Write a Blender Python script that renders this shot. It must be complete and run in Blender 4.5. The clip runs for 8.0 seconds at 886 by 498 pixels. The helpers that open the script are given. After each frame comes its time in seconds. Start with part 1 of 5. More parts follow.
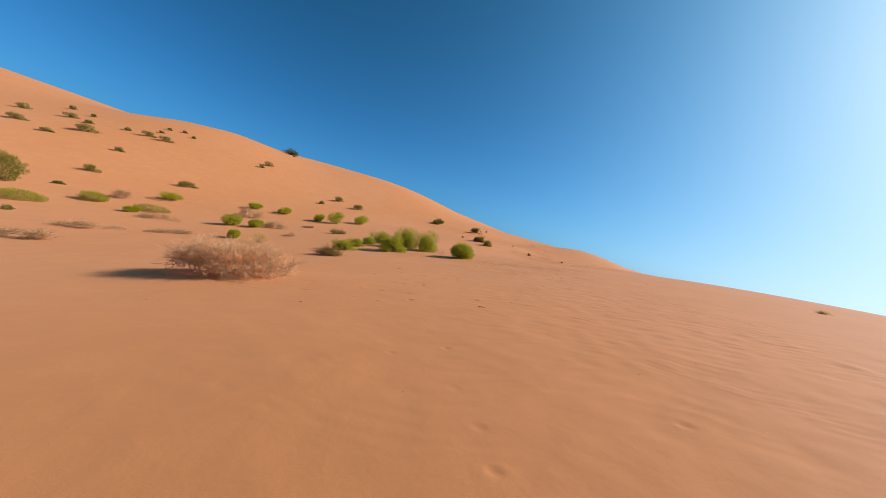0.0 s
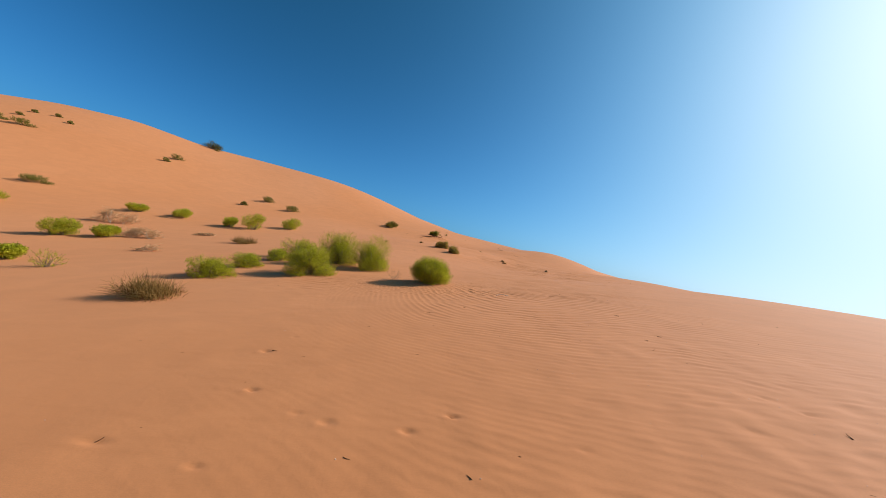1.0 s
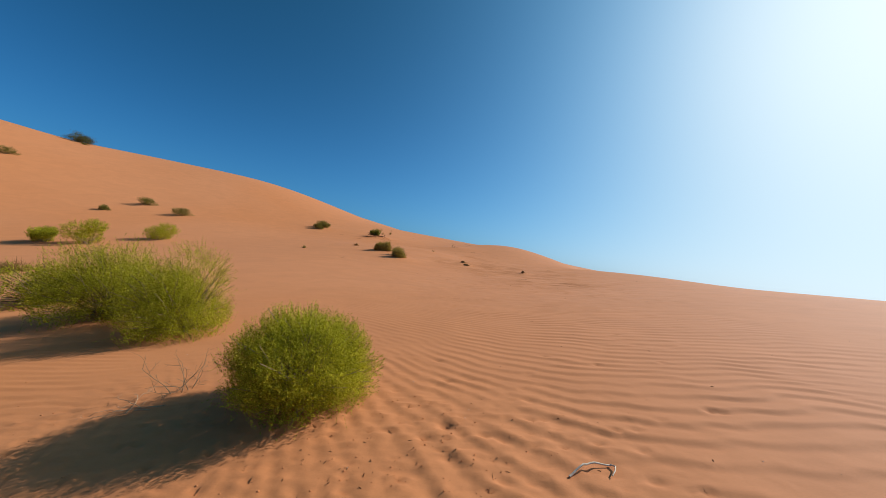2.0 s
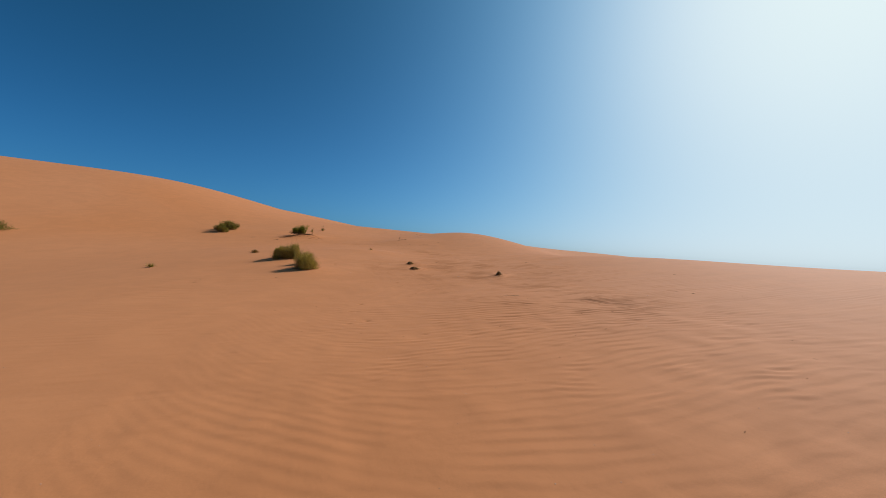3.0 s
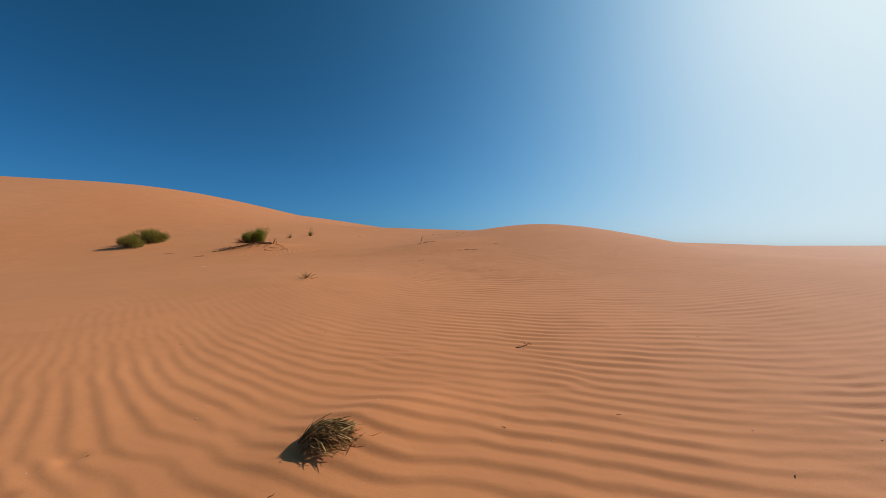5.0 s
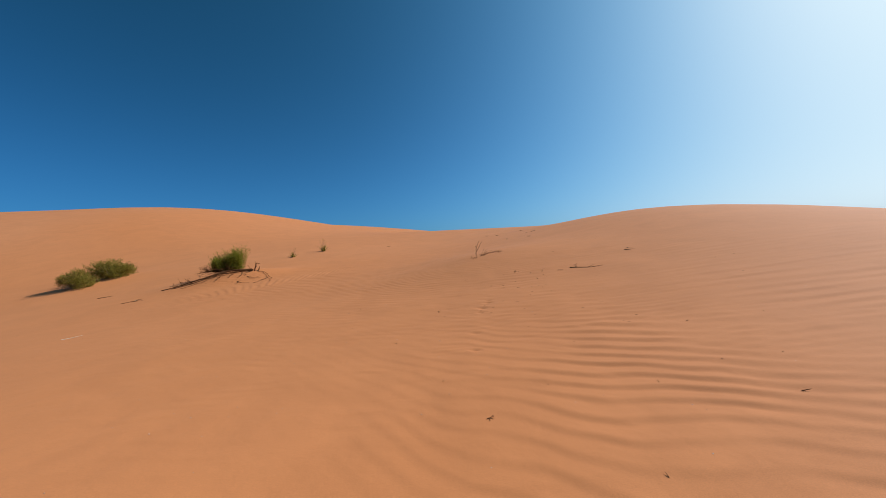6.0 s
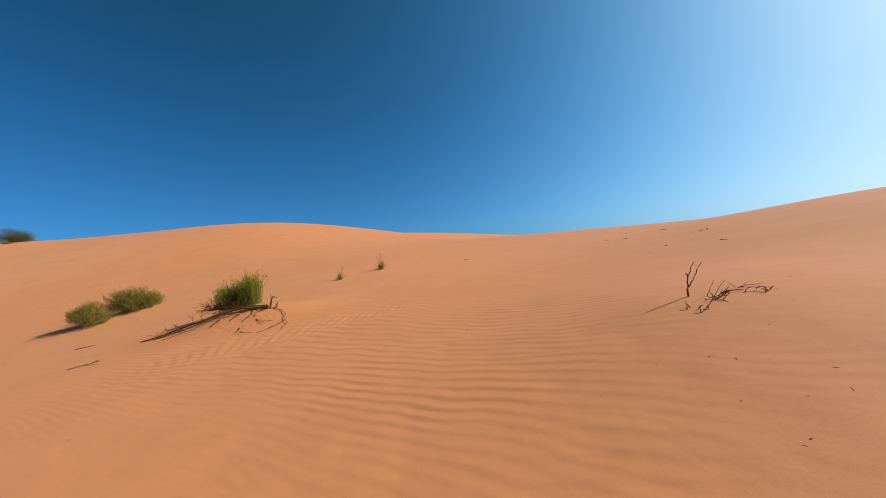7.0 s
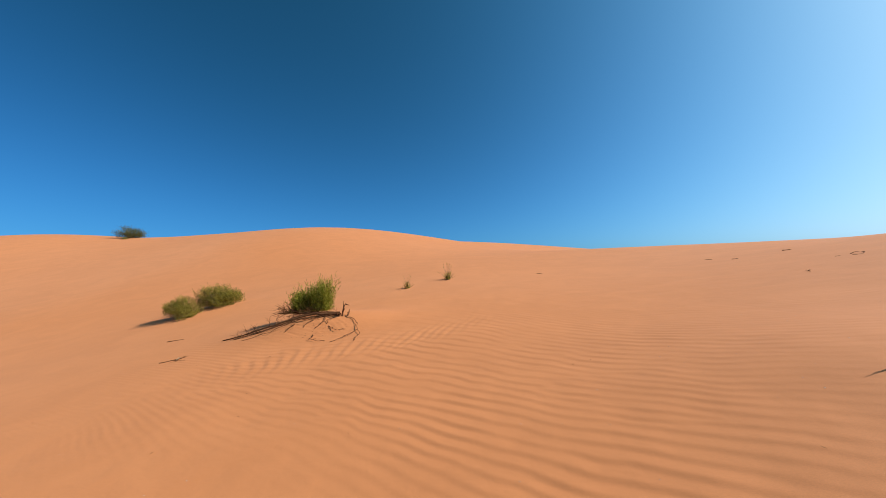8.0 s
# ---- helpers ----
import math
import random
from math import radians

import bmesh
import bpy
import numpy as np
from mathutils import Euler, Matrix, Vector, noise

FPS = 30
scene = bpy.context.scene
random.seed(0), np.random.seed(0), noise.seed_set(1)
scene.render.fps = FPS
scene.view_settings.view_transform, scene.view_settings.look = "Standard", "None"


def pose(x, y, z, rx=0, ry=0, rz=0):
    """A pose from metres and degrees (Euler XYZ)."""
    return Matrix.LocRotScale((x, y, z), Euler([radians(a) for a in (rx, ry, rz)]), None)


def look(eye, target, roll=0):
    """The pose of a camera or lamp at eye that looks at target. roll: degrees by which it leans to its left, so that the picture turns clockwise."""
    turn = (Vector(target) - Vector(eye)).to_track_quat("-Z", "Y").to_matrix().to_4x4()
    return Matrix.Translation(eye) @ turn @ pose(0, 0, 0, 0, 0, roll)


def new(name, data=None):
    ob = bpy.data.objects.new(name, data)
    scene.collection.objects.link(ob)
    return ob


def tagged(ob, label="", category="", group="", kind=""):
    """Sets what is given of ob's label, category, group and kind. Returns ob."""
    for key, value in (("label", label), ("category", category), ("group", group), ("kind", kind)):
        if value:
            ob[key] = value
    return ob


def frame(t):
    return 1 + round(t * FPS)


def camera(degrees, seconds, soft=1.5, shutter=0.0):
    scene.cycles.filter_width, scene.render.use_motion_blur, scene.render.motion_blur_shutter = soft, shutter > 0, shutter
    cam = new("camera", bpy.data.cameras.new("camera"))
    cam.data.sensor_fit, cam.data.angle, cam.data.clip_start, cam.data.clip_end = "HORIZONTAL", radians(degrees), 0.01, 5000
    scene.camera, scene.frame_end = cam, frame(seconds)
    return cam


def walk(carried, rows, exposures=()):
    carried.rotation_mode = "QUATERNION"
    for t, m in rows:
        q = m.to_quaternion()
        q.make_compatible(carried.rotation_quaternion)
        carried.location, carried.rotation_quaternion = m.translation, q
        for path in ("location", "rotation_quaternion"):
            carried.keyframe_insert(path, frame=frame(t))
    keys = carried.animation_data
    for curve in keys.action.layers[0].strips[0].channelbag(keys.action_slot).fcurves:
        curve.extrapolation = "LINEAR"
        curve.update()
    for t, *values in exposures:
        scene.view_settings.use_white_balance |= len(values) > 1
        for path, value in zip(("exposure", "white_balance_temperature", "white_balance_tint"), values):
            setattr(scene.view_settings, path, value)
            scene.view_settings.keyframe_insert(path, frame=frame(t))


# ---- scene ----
# ---- camera and walk ----
cam = camera(104.8, 8.0, soft=0.75)
PATH = [
    (0.0, pose(0.000, 0.000, 1.000, 88.49, -14.24, 0.37)),
    (0.5, pose(-0.094, 2.208, 1.039, 89.61, -13.91, -3.15)),
    (1.0, pose(-0.060, 4.393, 1.157, 90.86, -12.64, -7.42)),
    (1.5, pose(0.163, 6.414, 1.311, 91.51, -10.82, -11.50)),
    (2.0, pose(0.721, 8.676, 1.411, 91.97, -8.33, -16.12)),
    (2.2, pose(0.936, 9.463, 1.402, 92.19, -7.46, -17.66)),
    (3.3, pose(2.961, 13.687, 1.916, 89.94, -1.96, -24.75)),
    (3.5, pose(3.353, 14.409, 1.914, 89.60, -1.78, -24.82)),
    (4.0, pose(4.228, 16.402, 1.936, 89.46, -2.01, -23.68)),
    (4.5, pose(4.967, 18.577, 2.015, 90.06, -1.92, -20.00)),
    (4.7, pose(5.217, 19.469, 2.047, 90.26, -0.94, -18.09)),
    (5.8, pose(6.172, 24.272, 2.382, 91.54, 3.53, -8.91)),
    (6.0, pose(6.280, 25.036, 2.467, 90.99, 4.55, -7.41)),
    (6.5, pose(6.387, 26.927, 2.666, 91.17, 6.78, -2.15)),
    (7.0, pose(6.148, 28.189, 2.791, 92.91, 5.97, 5.14)),
    (7.5, pose(5.776, 28.579, 2.881, 93.99, 3.38, 11.16)),
    (8.0, pose(5.749, 28.539, 2.882, 95.11, 2.99, 14.05)),
]
walk(cam, PATH, exposures=[(0.0, 0.48), (1.0, 0.43), (2.0, 0.2), (3.3, -0.06), (4.7, -0.06), (6.0, 0.15), (7.0, 0.40), (8.0, 0.55)])

# ---- world, sun, exposure ----
SUN_AZ, SUN_EL = 77.0, 35.0          # degrees clockwise from +y, and above the horizon
world = bpy.data.worlds.new("world")
scene.world = world
world.use_nodes = True
wn, wl = world.node_tree.nodes, world.node_tree.links
sky = wn.new("ShaderNodeTexSky")
sky.sky_type = "NISHITA"
sky.sun_disc = False
sky.sun_elevation = radians(SUN_EL)
sky.sun_rotation = radians(SUN_AZ)
sky.altitude = 1700
sky.air_density, sky.dust_density, sky.ozone_density = 0.6, 10.0, 8.0
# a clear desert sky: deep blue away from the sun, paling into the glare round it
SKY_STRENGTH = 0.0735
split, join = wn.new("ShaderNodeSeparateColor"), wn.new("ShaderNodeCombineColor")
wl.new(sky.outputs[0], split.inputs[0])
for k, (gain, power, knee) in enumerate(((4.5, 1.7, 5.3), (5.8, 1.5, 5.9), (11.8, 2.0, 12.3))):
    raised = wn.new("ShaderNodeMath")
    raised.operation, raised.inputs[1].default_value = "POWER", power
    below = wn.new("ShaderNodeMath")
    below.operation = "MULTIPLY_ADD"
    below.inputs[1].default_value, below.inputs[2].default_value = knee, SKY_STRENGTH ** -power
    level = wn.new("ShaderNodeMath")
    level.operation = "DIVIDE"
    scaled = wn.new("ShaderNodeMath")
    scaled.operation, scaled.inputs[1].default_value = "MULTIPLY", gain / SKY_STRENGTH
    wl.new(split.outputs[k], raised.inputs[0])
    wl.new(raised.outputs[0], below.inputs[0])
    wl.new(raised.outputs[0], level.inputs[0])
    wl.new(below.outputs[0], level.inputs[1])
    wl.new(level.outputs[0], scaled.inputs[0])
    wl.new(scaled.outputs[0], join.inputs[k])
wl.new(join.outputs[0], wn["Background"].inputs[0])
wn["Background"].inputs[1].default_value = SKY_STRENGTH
sun_dir = Vector((math.sin(radians(SUN_AZ)) * math.cos(radians(SUN_EL)), math.cos(radians(SUN_AZ)) * math.cos(radians(SUN_EL)), math.sin(radians(SUN_EL))))
sun = new("sun", bpy.data.lights.new("sun", "SUN"))
sun.data.energy, sun.data.angle, sun.data.color = 3.85, radians(0.55), (1.0, 0.99, 0.98)
sun.matrix_world = look(sun_dir * 60, (0, 0, 0))


# ---- materials ----
def material(name):
    m = bpy.data.materials.new(name)
    m.use_nodes = True
    n, l = m.node_tree.nodes, m.node_tree.links
    return m, n, l, n["Principled BSDF"]


def ramp(n, stops):
    r = n.new("ShaderNodeValToRGB")
    e = r.color_ramp.elements
    while len(e) < len(stops):
        e.new(0.5)
    for k, (p, c) in enumerate(stops):
        e[k].position, e[k].color = p, (*c, 1)
    return r


def noise_node(n, l, src, scale, detail=4.0, rough=0.55, warp=0.0):
    t = n.new("ShaderNodeTexNoise")
    t.inputs["Scale"].default_value, t.inputs["Detail"].default_value = scale, detail
    t.inputs["Roughness"].default_value, t.inputs["Distortion"].default_value = rough, warp
    l.new(src, t.inputs["Vector"])
    return t


def mix_color(n, l, fac, a, b, mode="MIX"):
    m = n.new("ShaderNodeMix")
    m.data_type, m.blend_type = "RGBA", mode
    for k, v in ((0, fac), (6, a), (7, b)):
        if isinstance(v, (int, float)):
            m.inputs[k].default_value = v
        elif isinstance(v, tuple):
            m.inputs[k].default_value = (*v, 1)
        else:
            l.new(v, m.inputs[k])
    return m.outputs[2]


def sand_material():
    m, n, l, b = material("sand")
    g = n.new("ShaderNodeTexCoord").outputs["Object"]
    wide = noise_node(n, l, g, 0.07, 4.0, 0.5, 0.6)
    drift = ramp(n, [(0.32, (0.600, 0.213, 0.067)), (0.68, (0.620, 0.238, 0.090))])
    l.new(wide.outputs["Fac"], drift.inputs[0])
    # heavier dark grains gather in faint streaks and patches
    patch = noise_node(n, l, g, 1.1, 6.0, 0.6, 1.2)
    streak = ramp(n, [(0.36, (0.95, 0.94, 0.93)), (0.66, (1.03, 1.03, 1.03))])
    l.new(patch.outputs["Fac"], streak.inputs[0])
    c1 = mix_color(n, l, 1.0, drift.outputs[0], streak.outputs[0], "MULTIPLY")
    grain = noise_node(n, l, g, 260.0, 2.0, 0.7)
    speck = ramp(n, [(0.30, (0.90, 0.89, 0.88)), (0.70, (1.08, 1.08, 1.08))])
    l.new(grain.outputs["Fac"], speck.inputs[0])
    c2 = mix_color(n, l, 1.0, c1, speck.outputs[0], "MULTIPLY")
    # sparse pale grains of shell and quartz
    vor = n.new("ShaderNodeTexVoronoi")
    vor.inputs["Scale"].default_value = 9.0
    l.new(g, vor.inputs["Vector"])
    dot = ramp(n, [(0.018, (1, 1, 1)), (0.026, (0, 0, 0))])
    l.new(vor.outputs["Distance"], dot.inputs[0])
    pick = n.new("ShaderNodeMath")
    pick.operation = "GREATER_THAN"
    pick.inputs[1].default_value = 0.82
    sep = n.new("ShaderNodeSeparateColor")
    l.new(vor.outputs["Color"], sep.inputs[0])
    l.new(sep.outputs[0], pick.inputs[0])
    both = n.new("ShaderNodeMath")
    both.operation = "MULTIPLY"
    l.new(dot.outputs[0], both.inputs[0])
    l.new(pick.outputs[0], both.inputs[1])
    c3 = mix_color(n, l, both.outputs[0], c2, (0.80, 0.70, 0.58))
    l.new(c3, b.inputs["Base Color"])
    b.inputs["Roughness"].default_value = 0.85
    b.inputs["Specular IOR Level"].default_value = 0.25
    # orange sheen added to lighten the far sand, seen at a low angle
    b.inputs["Sheen Weight"].default_value, b.inputs["Sheen Roughness"].default_value = 0.14, 0.5
    b.inputs["Sheen Tint"].default_value = (1.0, 0.50, 0.26, 1)
    fine = noise_node(n, l, g, 38.0, 5.0, 0.65)
    dimple = noise_node(n, l, g, 7.0, 3.0, 0.5, 0.4)
    b1 = n.new("ShaderNodeBump")
    b1.inputs["Strength"].default_value, b1.inputs["Distance"].default_value = 0.11, 0.006
    l.new(fine.outputs["Fac"], b1.inputs["Height"])
    b2 = n.new("ShaderNodeBump")
    b2.inputs["Strength"].default_value, b2.inputs["Distance"].default_value = 0.14, 0.02
    l.new(dimple.outputs["Fac"], b2.inputs["Height"])
    l.new(b1.outputs[0], b2.inputs["Normal"])
    l.new(b2.outputs[0], b.inputs["Normal"])
    return m


def leaf_material(name, dark, mid, light, through_light=0.35, rough=0.55):
    """Leaves and blades: each island takes its own tint, and some light passes through."""
    m, n, l, b = material(name)
    geo = n.new("ShaderNodeNewGeometry")
    r = ramp(n, [(0.0, dark), (0.5, mid), (1.0, light)])
    l.new(geo.outputs["Random Per Island"], r.inputs[0])
    obj = n.new("ShaderNodeTexCoord").outputs["Object"]
    t = noise_node(n, l, obj, 13.0, 3.0, 0.6)
    s = ramp(n, [(0.34, (0.66, 0.66, 0.58)), (0.66, (1.28, 1.24, 1.08))])
    l.new(t.outputs["Fac"], s.inputs[0])
    c = mix_color(n, l, 1.0, r.outputs[0], s.outputs[0], "MULTIPLY")
    l.new(c, b.inputs["Base Color"])
    b.inputs["Roughness"].default_value = rough
    b.inputs["Specular IOR Level"].default_value = 0.12
    tr = n.new("ShaderNodeBsdfTranslucent")
    l.new(c, tr.inputs["Color"])
    mx = n.new("ShaderNodeMixShader")
    mx.inputs[0].default_value = through_light
    l.new(b.outputs[0], mx.inputs[1])
    l.new(tr.outputs[0], mx.inputs[2])
    l.new(mx.outputs[0], n["Material Output"].inputs[0])
    return m


def wood_material(name, dark, light, scale=40.0):
    m, n, l, b = material(name)
    obj = n.new("ShaderNodeTexCoord").outputs["Object"]
    t = noise_node(n, l, obj, scale, 5.0, 0.65, 0.8)
    geo = n.new("ShaderNodeNewGeometry")
    add = n.new("ShaderNodeMath")
    add.operation = "MULTIPLY_ADD"
    add.inputs[1].default_value, add.inputs[2].default_value = 0.5, -0.25
    l.new(geo.outputs["Random Per Island"], add.inputs[0])
    total = n.new("ShaderNodeMath")
    l.new(add.outputs[0], total.inputs[0])
    l.new(t.outputs["Fac"], total.inputs[1])
    r = ramp(n, [(0.25, dark), (0.75, light)])
    l.new(total.outputs[0], r.inputs[0])
    l.new(r.outputs[0], b.inputs["Base Color"])
    b.inputs["Roughness"].default_value = 0.85
    b.inputs["Specular IOR Level"].default_value = 0.06
    bp = n.new("ShaderNodeBump")
    bp.inputs["Strength"].default_value, bp.inputs["Distance"].default_value = 0.5, 0.003
    l.new(t.outputs["Fac"], bp.inputs["Height"])
    l.new(bp.outputs[0], b.inputs["Normal"])
    return m


SAND = sand_material()
GREEN_LEAF = leaf_material("fresh_green_leaf", (0.145, 0.150, 0.007), (0.440, 0.430, 0.020), (0.760, 0.700, 0.080), 0.48)
YELLOW_LEAF = leaf_material("yellow_straw_leaf", (0.330, 0.230, 0.050), (0.560, 0.400, 0.110), (0.760, 0.580, 0.240), 0.45)
YELLOW_GREEN = leaf_material("yellow_green_leaf", (0.260, 0.230, 0.025), (0.440, 0.380, 0.045), (0.640, 0.540, 0.110), 0.45)
DARK_BLADE = leaf_material("dark_brown_blade", (0.105, 0.052, 0.015), (0.270, 0.150, 0.042), (0.520, 0.320, 0.115), 0.3)
OLIVE_BLADE = leaf_material("olive_blade", (0.175, 0.130, 0.020), (0.410, 0.305, 0.052), (0.740, 0.550, 0.165), 0.35)
BROOM_GREEN = leaf_material("broom_green", (0.095, 0.115, 0.012), (0.230, 0.245, 0.026), (0.460, 0.430, 0.075), 0.28)
SAGE_BLADE = leaf_material("sage_blade", (0.100, 0.092, 0.013), (0.235, 0.200, 0.032), (0.460, 0.370, 0.085), 0.25)
DARK_SHRUB = leaf_material("dark_shrub_leaf", (0.115, 0.110, 0.020), (0.210, 0.190, 0.036), (0.350, 0.300, 0.080), 0.3)
CREST_LEAF = leaf_material("crest_tree_leaf", (0.055, 0.060, 0.020), (0.100, 0.105, 0.035), (0.170, 0.160, 0.065), 0.2)
BROWN_BLADE = leaf_material("brown_blade", (0.230, 0.142, 0.046), (0.420, 0.275, 0.100), (0.640, 0.450, 0.190), 0.4)
DEAD_BLADE = leaf_material("dead_blade", (0.15, 0.085, 0.034), (0.34, 0.195, 0.082), (0.58, 0.37, 0.17), 0.35, 0.7)
STRAW = leaf_material("bleached_straw", (0.80, 0.46, 0.28), (0.96, 0.66, 0.43), (0.98, 0.80, 0.59), 0.55, 0.7)
HEAP_TWIG = leaf_material("grey_brown_twig", (0.50, 0.28, 0.14), (0.76, 0.49, 0.29), (0.92, 0.68, 0.45), 0.5, 0.7)
DEAD_WOOD = wood_material("weathered_dark_wood", (0.072, 0.027, 0.009), (0.19, 0.088, 0.038))
PALE_WOOD = wood_material("bleached_wood", (0.46, 0.36, 0.25), (0.82, 0.71, 0.55))
HEAP_WOOD = wood_material("pale_brown_wood", (0.34, 0.22, 0.12), (0.60, 0.44, 0.28))
STEM_WOOD = wood_material("shrub_stem_bark", (0.15, 0.10, 0.055), (0.38, 0.28, 0.17))
GRIT = wood_material("pale_shell_grit", (0.55, 0.46, 0.36), (0.82, 0.76, 0.66), 300.0)
THATCH = wood_material("dark_dead_thatch", (0.15, 0.085, 0.036), (0.46, 0.29, 0.14), 90.0)


# ---- mesh helpers ----
def mesh_from(name, verts, faces, mat, smooth=False):
    """A mesh from an array of corners and an array of equal-sized faces."""
    verts, faces = np.asarray(verts, np.float32), np.asarray(faces, np.int32)
    me = bpy.data.meshes.new(name)
    k = faces.shape[1]
    me.vertices.add(len(verts))
    me.vertices.foreach_set("co", verts.ravel())
    me.loops.add(faces.size)
    me.loops.foreach_set("vertex_index", faces.ravel())
    me.polygons.add(len(faces))
    me.polygons.foreach_set("loop_start", np.arange(0, faces.size, k, dtype=np.int32))
    me.polygons.foreach_set("use_smooth", np.full(len(faces), smooth))
    me.update(calc_edges=True)
    me.materials.append(mat)
    return me


def part(name, me, parent, label="", kind=""):
    ob = new(name, me)
    ob.parent = parent
    return tagged(ob, label, kind=kind)


def merge(chunks):
    """Joins (verts, faces) pairs into one."""
    vs, fs, o = [], [], 0
    for v, f in chunks:
        vs.append(v)
        fs.append(np.asarray(f) + o)
        o += len(v)
    return np.concatenate(vs), np.concatenate(fs)


def tubes(lines, radii, sides=4):
    """Tapered tubes along polylines. lines: (k, m, 3); radii: (k, m)."""
    lines, radii = np.asarray(lines, float), np.asarray(radii, float)
    k, m, _ = lines.shape
    d = np.gradient(lines, axis=1)
    d /= np.linalg.norm(d, axis=2, keepdims=True) + 1e-9
    ref = np.where(np.abs(d[:, :, 2:3]) > 0.9, np.array([1.0, 0, 0]), np.array([0, 0, 1.0]))
    a = np.cross(d, ref)
    a /= np.linalg.norm(a, axis=2, keepdims=True) + 1e-9
    b = np.cross(d, a)
    ang = np.arange(sides) * 2 * np.pi / sides
    ring = lines[:, :, None] + radii[:, :, None, None] * (np.cos(ang)[None, None, :, None] * a[:, :, None] + np.sin(ang)[None, None, :, None] * b[:, :, None])
    v = ring.reshape(-1, 3)
    i, j, s = np.meshgrid(np.arange(k), np.arange(m - 1), np.arange(sides), indexing="ij")
    s2 = (s + 1) % sides
    base = i * m * sides
    f = np.stack([base + j * sides + s, base + j * sides + s2, base + (j + 1) * sides + s2, base + (j + 1) * sides + s], -1).reshape(-1, 4)
    return v, f


def ribbons(lines, widths, rng):
    """Flat tapering blades along polylines, each turned its own way."""
    lines = np.asarray(lines, float)
    k, m, _ = lines.shape
    d = lines[:, -1] - lines[:, 0]
    d /= np.linalg.norm(d, axis=1, keepdims=True) + 1e-9
    side = np.cross(d, rng.normal(size=(k, 3)))
    side /= np.linalg.norm(side, axis=1, keepdims=True) + 1e-9
    w = np.asarray(widths)[:, :, None] * side[:, None] * 0.5
    v = np.stack([lines - w, lines + w], 2).reshape(-1, 3)
    i, j = np.meshgrid(np.arange(k), np.arange(m - 1), indexing="ij")
    o = (i * m + j) * 2
    f = np.stack([o, o + 1, o + 3, o + 2], -1).reshape(-1, 4)
    return v, f


def leaves(points, axes, length, width, rng):
    """Small pointed leaves: one four-cornered blade at each point, along its axis."""
    n = len(points)
    side = np.cross(axes, rng.normal(size=(n, 3)))
    side /= np.linalg.norm(side, axis=1, keepdims=True) + 1e-9
    ln = length * rng.uniform(0.6, 1.3, (n, 1))
    wd = width * rng.uniform(0.7, 1.3, (n, 1))
    lift = np.cross(side, axes) * wd * 0.25
    v = np.stack([points, points + axes * ln * 0.45 + side * wd * 0.5 + lift, points + axes * ln, points + axes * ln * 0.45 - side * wd * 0.5 + lift], 1).reshape(-1, 3)
    return v, np.arange(4 * n).reshape(-1, 4)


def unit(a):
    return a / (np.linalg.norm(a, axis=-1, keepdims=True) + 1e-9)


# ---- the lie of the land ----
# Dune swells on three nets of 22, 9 and 4.5 metres, and a gentle lean of the whole land.
BASE_LEVEL, LEAN_X, LEAN_Y = 0.980, -0.0899, 0.1521
BROAD = [
    (-0.07, -0.14, -0.11, 0.16, 0.33, 0.28, 0.09),
    (-1.38, -0.53, -2.06, 1.02, 5.17, 0.34, 0.17),
    (-2.28, -1.34, -0.40, -1.32, -1.18, 0.32, 0.19),
    (2.95, -1.45, 0.52, 2.99, 2.45, 0.72, 0.24),
    (-1.25, -1.30, 1.00, -0.62, -4.52, 0.45, 0.09),
    (-0.22, -0.12, 0.00, 0.44, 0.02, -0.19, -0.05),
    (-0.07, -0.05, 0.17, 1.05, 0.14, -0.49, -0.09),
]
MIDDLE = [
    (0.01, 0.14, -0.24, 0.11, -0.31, 0.01, -0.32),
    (0.19, -0.39, 0.12, -0.98, 1.09, -0.26, -0.14),
    (-0.31, -0.07, -0.73, 0.03, -1.34, 1.06, -0.26),
    (0.44, -0.60, -1.07, -0.47, -0.32, -2.64, -0.33),
    (-0.35, 0.20, -0.41, -1.97, 0.33, 1.36, -0.66),
    (1.82, -0.52, -0.90, 0.86, -1.98, -0.49, -0.22),
]
LOCAL = [
    (-0.15, -0.14, -0.27, 0.20),
    (0.10, -0.12, 0.21, -0.13),
    (0.33, -0.18, -0.05, -0.01),
    (0.15, 0.27, 0.04, 0.84),
    (-0.02, 0.66, -0.08, 0.19),
    (-0.10, -0.46, 0.11, 0.97),
    (-0.46, 0.37, -0.99, 0.16),
    (0.02, -0.41, -0.08, -0.39),
]


def value_noise(x, y, seed=0):
    """Smooth noise between -1 and 1 with cells of one unit."""
    xi, yi = np.floor(x), np.floor(y)
    fx, fy = x - xi, y - yi
    fx, fy = fx * fx * fx * (fx * (fx * 6 - 15) + 10), fy * fy * fy * (fy * (fy * 6 - 15) + 10)

    def h(a, b):
        s = np.sin(a * 127.1 + b * 311.7 + seed * 74.7) * 43758.5453
        return (s - np.floor(s)) * 2 - 1

    return (h(xi, yi) * (1 - fx) + h(xi + 1, yi) * fx) * (1 - fy) + (h(xi, yi + 1) * (1 - fx) + h(xi + 1, yi + 1) * fx) * fy


def swells(x, y, rows, x0, y0, step):
    """A net of round swells of the given heights, separable in x and y."""
    s = step * 0.85
    gx = np.exp(-((x[:, None] - (x0 + step * np.arange(len(rows[0])))) ** 2) / (2 * s * s))
    gy = np.exp(-((y[:, None] - (y0 + step * np.arange(len(rows)))) ** 2) / (2 * s * s))
    return np.einsum("pi,ji,pj->p", gx, np.array(rows), gy)


